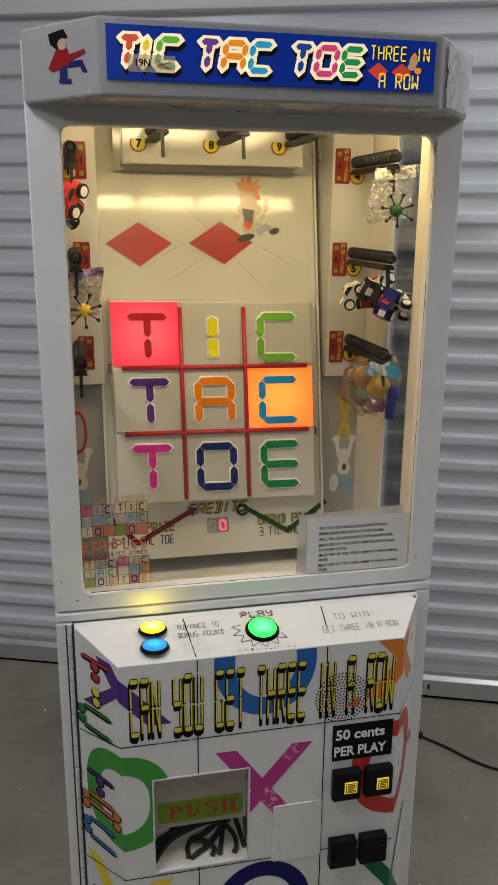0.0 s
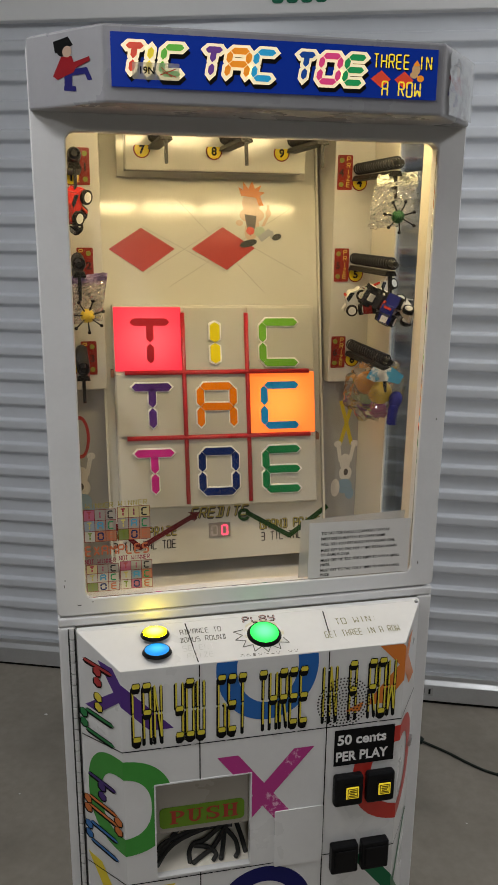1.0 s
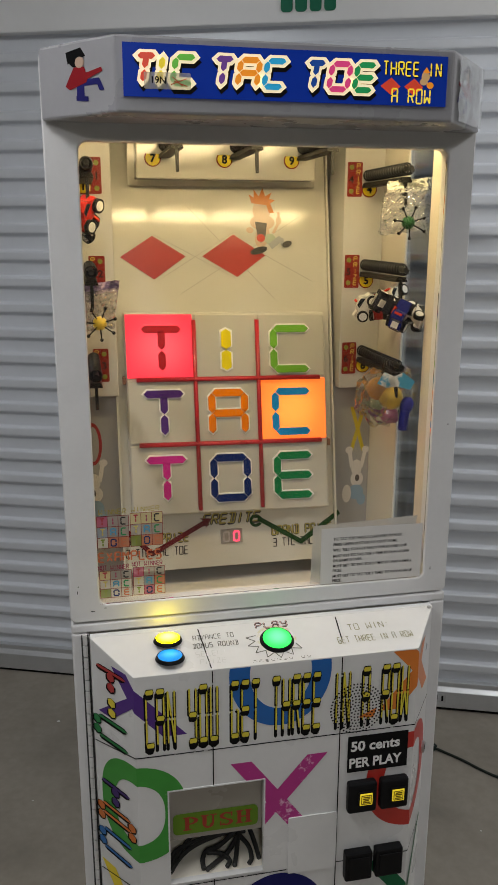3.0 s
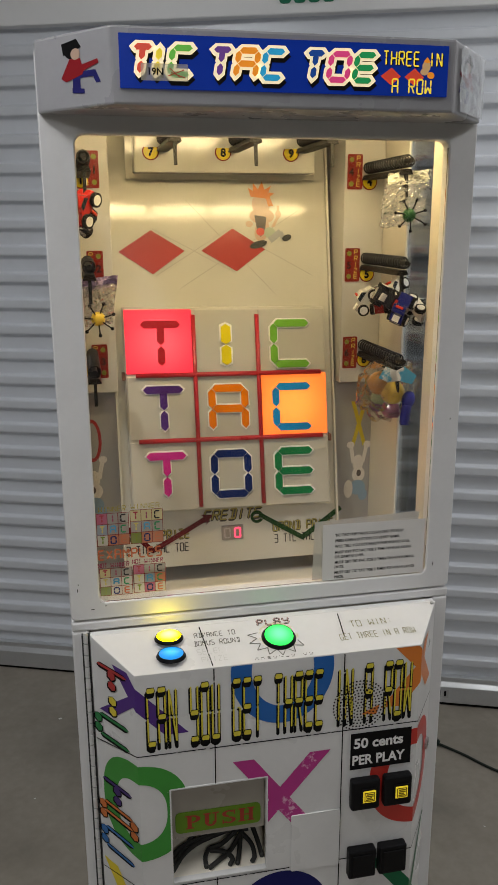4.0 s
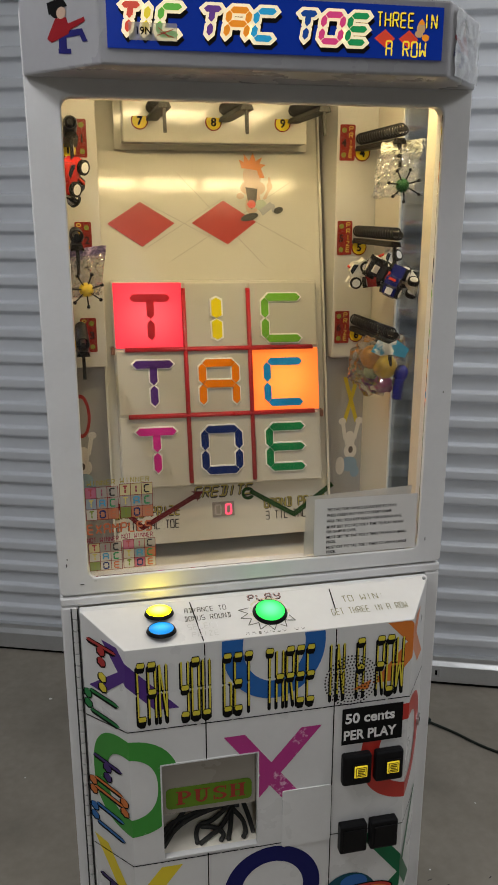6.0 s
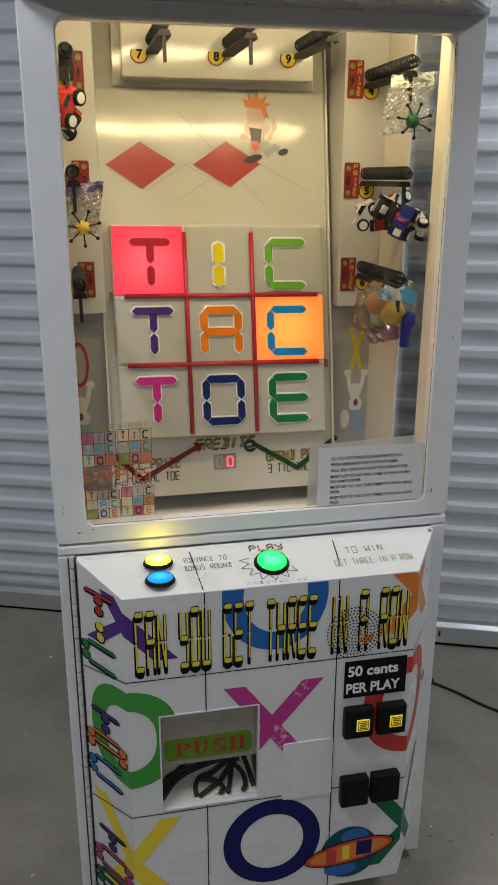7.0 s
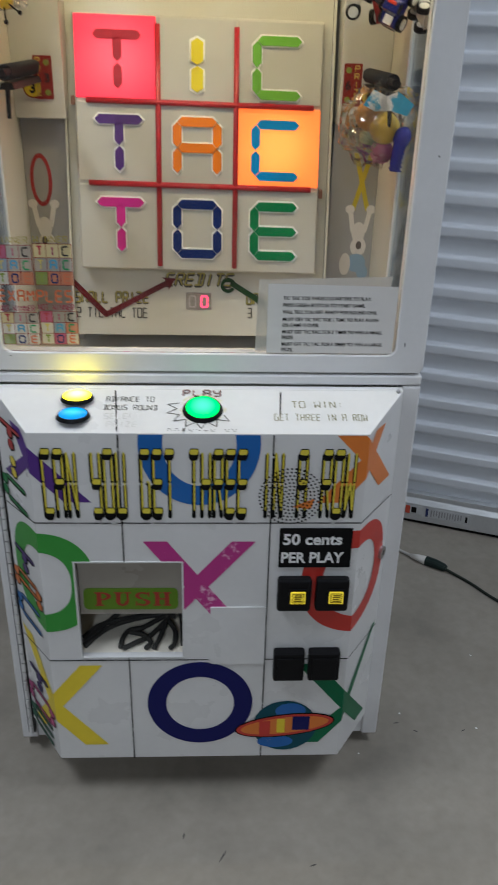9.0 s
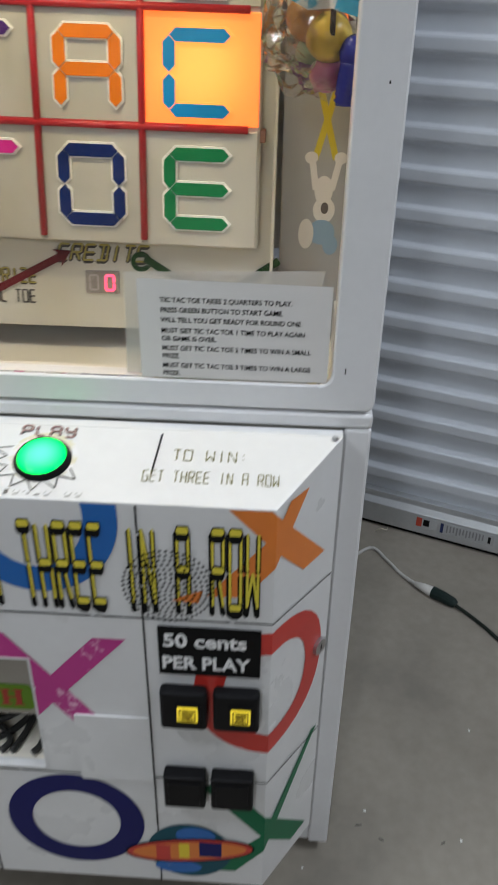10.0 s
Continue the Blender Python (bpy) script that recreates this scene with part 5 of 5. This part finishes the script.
bm = flat([[(0.094, 0.9125), (0.300, 0.9125), (0.322, 1.046), (0.098, 1.038)]])
for v in bm.verts:
    v.co.y = 0.0105
part("sheet", bm, THIN, sleeve)

# ---- prizes on the hooks ----
WRAP = wrap_mat("crinkled_clear_wrap", (0.85, 0.83, 0.78), 0.20, 0.10, 0.14)
THIN_WRAP = wrap_mat("thin_clear_wrap", (0.85, 0.83, 0.78), 0.04, 0.12, 0.12)
TYRE = mat("black_rubber", (0.015, 0.015, 0.015), 0.6)
HUB = mat("silver_hub", (0.75, 0.75, 0.73), 0.3, metal=0.15)
GLASS_DARK = mat("dark_toy_window", (0.02, 0.025, 0.03), 0.1)
CHROME = mat("toy_silver", (0.60, 0.60, 0.58), 0.25, metal=0.8)


def crumpled(cx, cy, cz, rx, ry, rz, seed, amp=0.22, parent=None, name="wrapper", material=None):
    """A crumpled film round a core, with folds."""
    bm = bmesh.new()
    bmesh.ops.create_icosphere(bm, subdivisions=4, radius=1)
    off = Vector((seed * 3.7, seed * 1.3, seed * 2.1))
    for v in bm.verts:
        d = v.co.normalized()
        k = 1 + amp * noise.noise(d * 2.2 + off) + amp * 0.8 * abs(noise.noise(d * 5.5 + off)) - amp * 0.35 * abs(noise.noise(d * 11 + off))
        v.co = Vector((cx + d.x * rx * k, cy + d.y * ry * k, cz + d.z * rz * k))
    return part(name, bm, material or WRAP, parent, "crinkled clear plastic wrapper")


def toy_car(m, body_col, name, label, roof_col=None, length=0.062, pickup=False):
    car = thing("toy_car", label, "toy", group="prizes on hooks", m=m)
    s = length / 0.062
    paint = mat("toy_paint_" + name, body_col, 0.2, grain=0.04, coat=0.6)
    side = [(-0.031, 0.006), (-0.030, 0.017), (-0.020, 0.021), (-0.012, 0.022), (-0.006, 0.0335), (0.012, 0.034), (0.019, 0.023), (0.030, 0.021), (0.031, 0.006)] if not pickup else \
        [(-0.031, 0.006), (-0.030, 0.020), (-0.016, 0.023), (-0.011, 0.036), (0.004, 0.036), (0.007, 0.023), (0.031, 0.022), (0.031, 0.006)]
    part("body", prism([(a * s, b * s) for a, b in side], -0.0135 * s, 0.0135 * s, bevel=0.0018 * s), paint, car)
    win = [(-0.0085, 0.0235), (-0.0045, 0.0315), (0.0105, 0.032), (0.0155, 0.0235)] if not pickup else [(-0.0125, 0.0245), (-0.009, 0.0335), (0.0025, 0.0335), (0.0045, 0.0245)]
    part("window_band", prism([(a * s, b * s) for a, b in win], -0.0142 * s, 0.0142 * s), GLASS_DARK, car)
    part("bumper", box(-0.0335 * s, -0.0312 * s, -0.012 * s, 0.012 * s, 0.006 * s, 0.012 * s, 0.0006), CHROME, car)
    part("roof_light", box(-0.002 * s, 0.003 * s, -0.008 * s, 0.008 * s, 0.0342 * s, 0.038 * s, 0.001), mat("toy_lamp_red", (0.6, 0.05, 0.03), 0.2), car)
    part("bonnet_sticker", prism([(-0.029 * s, -0.007 * s), (-0.029 * s, 0.007 * s), (-0.016 * s, 0.007 * s), (-0.016 * s, -0.007 * s)], 0.0222 * s, 0.0245 * s, axis="z"), mat("toy_sticker", (0.72, 0.70, 0.66), 0.3), car)
    for wx in (-0.019, 0.019):
        for wy in (-0.0155, 0.0155):
            w = part("wheel", cylinder(0.0122 * s, 0.0085 * s, 20, m=pose(wx * s, wy * s, 0.008 * s, 90)), TYRE, car)
            part("hub", cylinder(0.0086 * s, 0.0094 * s, 12, m=pose(wx * s, wy * s, 0.008 * s, 90)), HUB, w)
    return car


def spiky_ball(x, y, z, colour, name, label, spots=True):
    """A ball toy with six jointed legs ending in knobs."""
    toy = thing("spider_toy", label, "toy", group="prizes on hooks", m=pose(x, y, z))
    part("ball", ball(0.0138, None, 20, 14), mat("toy_ball_" + name, colour, 0.3, grain=0.15, scale=300, wear=((0.02, 0.03, 0.02), 0.60) if spots else None), toy, smooth=True)
    r = random.Random(len(name))
    for k in range(7):
        a = 2 * math.pi * k / 7 + 0.3
        tip = Vector((0.031 * math.cos(a), -0.012 + r.uniform(-0.012, 0.008), 0.031 * math.sin(a)))
        leg = part("leg", tube(smooth_line([Vector((0, 0, 0)), tip * 0.55 + Vector((0, -0.004, 0)), tip], 4), 0.0014, 6), BLACK_PLASTIC, toy)
        part("knob", ball(0.0036, Matrix.Translation(tip), 10, 8), BLACK_PLASTIC, leg)
    return toy


def film_bag(x, y, z, w, h, seed, label, header=(0.62, 0.58, 0.64)):
    """A flat pouch of clear film with a printed header, folded and hanging from a hook."""
    bag = thing("film_bag", label, "bag", group="prizes on hooks", m=pose(x, y, z))
    n = 26
    for nm, depth, material, z0, z1 in (("film", 0.010, WRAP, -1.0, 0.55), ("film", -0.006, WRAP, -0.95, 0.5), ("header_card", 0.004, mat("bag_print_%d" % seed, header, 0.25, grain=0.5, scale=90, coat=0.5), 0.42, 0.86)):
        bm = bmesh.new()
        grid = {}
        for i in range(n + 1):
            for j in range(n + 1):
                a, b = i / n - 0.5, z0 + (z1 - z0) * j / n
                q = noise.noise(Vector((a * 5 + seed, b * 4, depth * 90))) * 0.012 + abs(noise.noise(Vector((a * 11, b * 9 + seed, depth * 50)))) * 0.010
                edge = 0.05 * noise.noise(Vector((b * 6, seed, 1 if i else 2)))
                grid[i, j] = bm.verts.new((w * (a * (1 + edge) + 0.10 * b), -depth + q, h * 0.5 * (b + 0.15 * a + 0.05 * noise.noise(Vector((a * 7, seed, depth))))))
        for i in range(n):
            for j in range(n):
                bm.faces.new((grid[i, j], grid[i + 1, j], grid[i + 1, j + 1], grid[i, j + 1]))
        part(nm, bm, material, bag, "printed header card" if nm == "header_card" else "")
    return bag


# hook four: a pouch with a green ball toy
film_bag(0.318, 0.158, 1.668, 0.085, 0.115, 3, "clear film pouch with a pale printed header", (0.72, 0.70, 0.58))
spiky_ball(0.320, 0.135, 1.632, (0.025, 0.10, 0.04), "green", "green ball toy with thin black knobbed legs")
# hook five: a bunch of small cars
toy_car(pose(0.268, 0.20, 1.452, 12, -58, -20), (0.66, 0.65, 0.62), "white", "white toy car with black wheels hanging from a hook")
toy_car(pose(0.294, 0.170, 1.452, 70, 30, 60), (0.03, 0.03, 0.035), "black", "black toy car hanging among others")
toy_car(pose(0.330, 0.195, 1.470, 30, 40, -130), (0.66, 0.65, 0.63), "white", "white toy car hanging with its nose down")
toy_car(pose(0.300, 0.24, 1.45, -20, 70, 40), (0.30, 0.03, 0.03), "maroon", "maroon toy car tucked among others")
toy_car(pose(0.316, 0.135, 1.444, 62, -66, -8), (0.02, 0.025, 0.16), "blue", "dark blue toy pickup hanging by a thread", length=0.063, pickup=True)
toy_car(pose(0.285, 0.16, 1.470, 110, 20, 20), (0.03, 0.03, 0.035), "black", "black toy car hanging with its wheels out", length=0.068)
toy_car(pose(0.342, 0.150, 1.440, 80, -30, 100), (0.66, 0.65, 0.63), "white", "white toy car hanging at the end of a hook")
# hook six: wrapped water toys
for bx, by, bz, br, col, nm, lab in ((0.284, 0.190, 1.262, 0.025, (0.75, 0.33, 0.05), "amber", "orange toy ball in clear wrapping"), (0.312, 0.172, 1.244, 0.026, (0.80, 0.56, 0.06), "yellow", "yellow toy ball in clear wrapping"), (0.312, 0.18, 1.205, 0.020, (0.50, 0.12, 0.28), "pink", "pink toy ball in clear wrapping"), (0.288, 0.20, 1.225, 0.017, (0.45, 0.62, 0.40), "pale_green", "pale green toy ball in clear wrapping"), (0.285, 0.20, 1.210, 0.014, (0.22, 0.08, 0.30), "violet", "violet toy ball in clear wrapping")):
    tagged(part("toy_ball", ball(br * 1.02, pose(0.308 + (bx - 0.303) * 0.85, by, bz + 0.018), 20, 14), mat("vinyl_" + nm, col, 0.3, coat=0.4), smooth=True), lab, "toy", "prizes on hooks")
squirt = thing("toy_squirter", "dark blue moulded toy with a ribbed grip in clear wrapping", "toy", group="prizes on hooks", m=pose(0.342, 0.145, 1.250, 0, 14, 0))
VIN_B = mat("vinyl_blue", (0.025, 0.03, 0.22), 0.25, coat=0.5)
part("body", ball(0.019, Matrix.Diagonal((0.8, 0.7, 1.0, 1)), 18, 12), VIN_B, squirt, smooth=True)
part("grip", tube(smooth_line([(0, 0, -0.01), (0.002, 0, -0.035), (0.006, 0, -0.055)], 5), lambda t: 0.011 - 0.002 * t, 12), VIN_B, squirt, smooth=True)
for k in range(5):
    part("rib", cylinder(0.0118, 0.002, 14, m=pose(0.002 + 0.001 * k, 0, -0.024 - 0.007 * k)), VIN_B, squirt)
wrap = thing("toy_wrapper", "clear crinkled wrapper with a blue printed top round bright toys", "bag", group="prizes on hooks", m=pose(0.305, 0.178, 1.263))
crumpled(0, 0, 0.004, 0.060, 0.042, 0.064, 2, 0.30, wrap, material=THIN_WRAP)
crumpled(-0.020, 0.0, 0.000, 0.034, 0.028, 0.034, 6, 0.35, wrap, material=THIN_WRAP)
part("printed_top", prism([(-0.035, 0.038), (-0.020, 0.062), (0.004, 0.052), (0.022, 0.060), (0.050, 0.040), (0.040, 0.022), (0.010, 0.030), (-0.015, 0.028)], -0.040, -0.0385), mat("blue_print_card", (0.05, 0.32, 0.50), 0.3, grain=0.3, scale=120, wear=((0.75, 0.75, 0.72), 0.48)), wrap, "blue printed card top")
# hooks one to three
toy_car(pose(-0.316, 0.16, 1.640, 20, -64, 30), (0.50, 0.03, 0.025), "red", "red toy car with a white sticker hanging from a hook", length=0.070)
toy_car(pose(-0.333, 0.20, 1.625, 60, -50, 80), (0.03, 0.03, 0.03), "black", "black toy car hanging beside a red one", length=0.066)
film_bag(-0.308, 0.16, 1.475, 0.075, 0.10, 9, "clear film pouch with a lilac printed header", (0.40, 0.30, 0.48))
spiky_ball(-0.306, 0.140, 1.440, (0.72, 0.52, 0.05), "yellow", "yellow spotted ball toy with black knobbed legs")
for hx, hy, hz, tx, tz in ((0.318, 0.16, 1.712, 0.318, 1.70), (0.310, 0.19, 1.513, 0.296, 1.46), (0.318, 0.17, 1.513, 0.312, 1.455), (0.325, 0.20, 1.513, 0.325, 1.48), (-0.318, 0.16, 1.712, -0.316, 1.68), (-0.310, 0.16, 1.513, -0.308, 1.51)):
    tagged(part("hanging_thread", tube([(hx, hy, hz), ((hx + tx) / 2 + 0.003, hy - 0.005, (hz + tz) / 2), (tx, hy - 0.01, tz)], 0.0006, 5), mat("pale_thread", (0.6, 0.58, 0.52), 0.5)), "thin pale thread holding a prize on its hook", "thread", "prize threads")

# ---- cables ----
CABLE = mat("black_cable", (0.04, 0.04, 0.038), 0.42)
coil = thing("power_cable", "coiled black cable lying in the prize hatch", "cable")
HW, HH = P1 - P0, PZ1 - PZ0


def hatch_cord(line, r=0.0050):
    """A strand given as shares of the opening's width and height; the higher it lies, the deeper it runs."""
    pts = []
    for u, v in line:
        y = DF + 0.016 + min(0.125, 0.30 * max(0.0, v) * HH / 0.19)
        pts.append((P0 + u * HW, y, max(PZ0 + r, PZ0 + v * HH - (y - DF) * 0.36)))
    part("cord", tube(smooth_line(pts, 8), r, 8), CABLE, coil, smooth=True)


hatch_cord([(-0.03, 0.05), (0.10, 0.14), (0.30, 0.26), (0.50, 0.36), (0.66, 0.44)])
hatch_cord([(-0.02, 0.10), (0.12, 0.18), (0.34, 0.22), (0.60, 0.25), (0.88, 0.27), (0.94, 0.30)])
hatch_cord([(0.02, 0.03), (0.14, 0.13), (0.30, 0.19), (0.52, 0.23), (0.72, 0.25), (0.90, 0.24)])
hatch_cord([(0.88, 0.46), (0.93, 0.32), (0.97, 0.18), (0.98, 0.04)])
hatch_cord([(0.37, 0.02), (0.38, 0.10), (0.44, 0.15), (0.58, 0.17), (0.82, 0.26)])
hatch_cord([(0.40, 0.01), (0.52, 0.06), (0.66, 0.12), (0.84, 0.24)])
hatch_cord([(0.80, 0.20), (0.75, 0.10), (0.70, 0.01)])
hatch_cord([(0.82, 0.22), (0.90, 0.14), (0.90, 0.05), (0.86, 0.01)])
hatch_cord([(0.44, 0.14), (0.58, 0.12), (0.66, 0.06), (0.62, 0.01)])

FZ = FLOOR_Z + 0.004
cord = thing("extension_cord", "black extension cord joined to a white lead on the floor", "cable")
part("white_lead", tube(smooth_line([(0.40, 0.66, 0.02), (0.47, 0.80, FZ), (0.53, 0.855, FZ), (0.567, 0.807, FZ), (0.598, 0.755, FZ), (0.630, 0.712, FZ + 0.006)], 8), 0.0042, 8), mat("grey_white_lead", (0.55, 0.54, 0.52), 0.45), cord, smooth=True)
part("white_plug", tube([(0.628, 0.714, FZ + 0.006), (0.645, 0.700, FZ + 0.008), (0.668, 0.683, FZ + 0.008)], lambda t: 0.006 + 0.008 * t, 12), mat("white_plug_body", (0.62, 0.60, 0.57), 0.45), cord, smooth=True)
part("dark_socket", tube([(0.667, 0.684, FZ + 0.008), (0.690, 0.667, FZ + 0.009), (0.712, 0.650, FZ + 0.007), (0.718, 0.645, FZ + 0.005)], lambda t: 0.0150 - 0.006 * t * t, 12), mat("dark_green_socket", (0.012, 0.022, 0.020), 0.45), cord, "dark green socket")
part("black_lead", tube(smooth_line([(0.714, 0.648, FZ + 0.004), (0.742, 0.622, FZ), (0.777, 0.577, FZ), (0.812, 0.522, FZ), (0.850, 0.475, FZ), (0.893, 0.442, FZ), (0.98, 0.40, FZ), (1.15, 0.37, FZ), (1.5, 0.36, FZ)], 8), 0.0045, 8), mat("dark_green_cord", (0.018, 0.024, 0.020), 0.45), cord, smooth=True)
tagged(part("cable_tie", tube(smooth_line([(0.545, 0.93, FZ), (0.56, 0.925, FZ + 0.012), (0.575, 0.93, FZ + 0.004), (0.58, 0.945, FZ)], 6), 0.0012, 6), mat("cream_tie", (0.6, 0.55, 0.42), 0.5)), "small curled cream cable tie on the floor", "cable tie")

# stickers on the door's bottom bar
STICK = mat("grey_label", (0.50, 0.51, 0.52), 0.4, grain=0.1)
warn = part("warning_sticker", box(0.706, 0.762, -0.0296, -0.0288, 0.020, 0.050), STICK, door_1, "grey warning sticker with a red bar")
part("red_bar", box(0.707, 0.722, -0.0304, -0.0298, 0.021, 0.049), mat("sticker_red", (0.50, 0.06, 0.03), 0.4), warn)
part("dark_bar", box(0.726, 0.742, -0.0304, -0.0298, 0.026, 0.046), BLACK, warn)
info = part("printed_sticker", box(0.770, 0.912, -0.0296, -0.0288, 0.018, 0.050), STICK, door_1, "pale printed sticker")
part("dark_bar", box(0.772, 0.780, -0.0304, -0.0298, 0.019, 0.049), mat("sticker_navy", (0.03, 0.04, 0.12), 0.4), info)
for k in range(12):
    x = 0.788 + k * 0.0085
    part("print_bar", box(x, x + 0.004, -0.0304, -0.0298, 0.022 + 0.003 * (k % 3), 0.046), mat("sticker_grey_ink", (0.28, 0.28, 0.29), 0.5), info)
part("dark_bar", box(0.897, 0.904, -0.0304, -0.0298, 0.024, 0.044), BLACK, info)

# crumbs, drops and marks on the floor
rs = random.Random(21)
spots = [(-0.483, 1.054, 0.006), (0.464, 0.085, 0.003), (0.633, 0.037, 0.003), (0.851, 0.865, 0.005), (-0.507, 0.133, 0.004), (0.689, 0.281, 0.003), (-0.55, 0.66, 0.003), (-0.60, 0.20, 0.003)]
for x, y, r in spots + [(rs.uniform(-1.6, 1.6), rs.uniform(-1.2, 0.9), rs.uniform(0.0012, 0.0028)) for _ in range(26)]:
    bm = bmesh.new()
    ring = [bm.verts.new((x + r * rs.uniform(0.6, 1.2) * math.cos(a), y + r * rs.uniform(0.5, 1.1) * math.sin(a), FLOOR_Z)) for a in [2 * math.pi * k / 8 for k in range(8)]]
    top = bm.verts.new((x, y, FLOOR_Z + r * 0.5))
    for k in range(8):
        bm.faces.new((ring[k], ring[(k + 1) % 8], top))
    tagged(part("floor_crumb", bm, CONCRETE_SPOT), "small white crumb on the concrete floor", "debris", "floor crumbs")
MARK = mat("dark_floor_mark", (0.07, 0.065, 0.06), 0.6)
for x, y, a, ln in ((0.045, -0.278, 60, 0.016), (-0.031, -0.231, 80, 0.008), (0.218, -0.30, 20, 0.008), (0.60, 0.03, 30, 0.006), (-0.2, -0.42, 110, 0.010), (0.45, 0.055, 10, 0.008), (0.49, 0.03, 150, 0.006)):
    bm = bmesh.new()
    c, s_ = math.cos(radians(a)), math.sin(radians(a))
    bm.faces.new([bm.verts.new((x + c * u - s_ * v, y + s_ * u + c * v, FLOOR_Z + 0.0006)) for u, v in ((-ln, 0), (-ln * 0.3, 0.0018), (ln * 0.7, 0.0012), (ln, 0), (ln * 0.2, -0.0016), (-ln * 0.5, -0.001))])
    tagged(part("floor_mark", bm, MARK), "short dark scuff on the concrete floor", "mark", "floor marks")
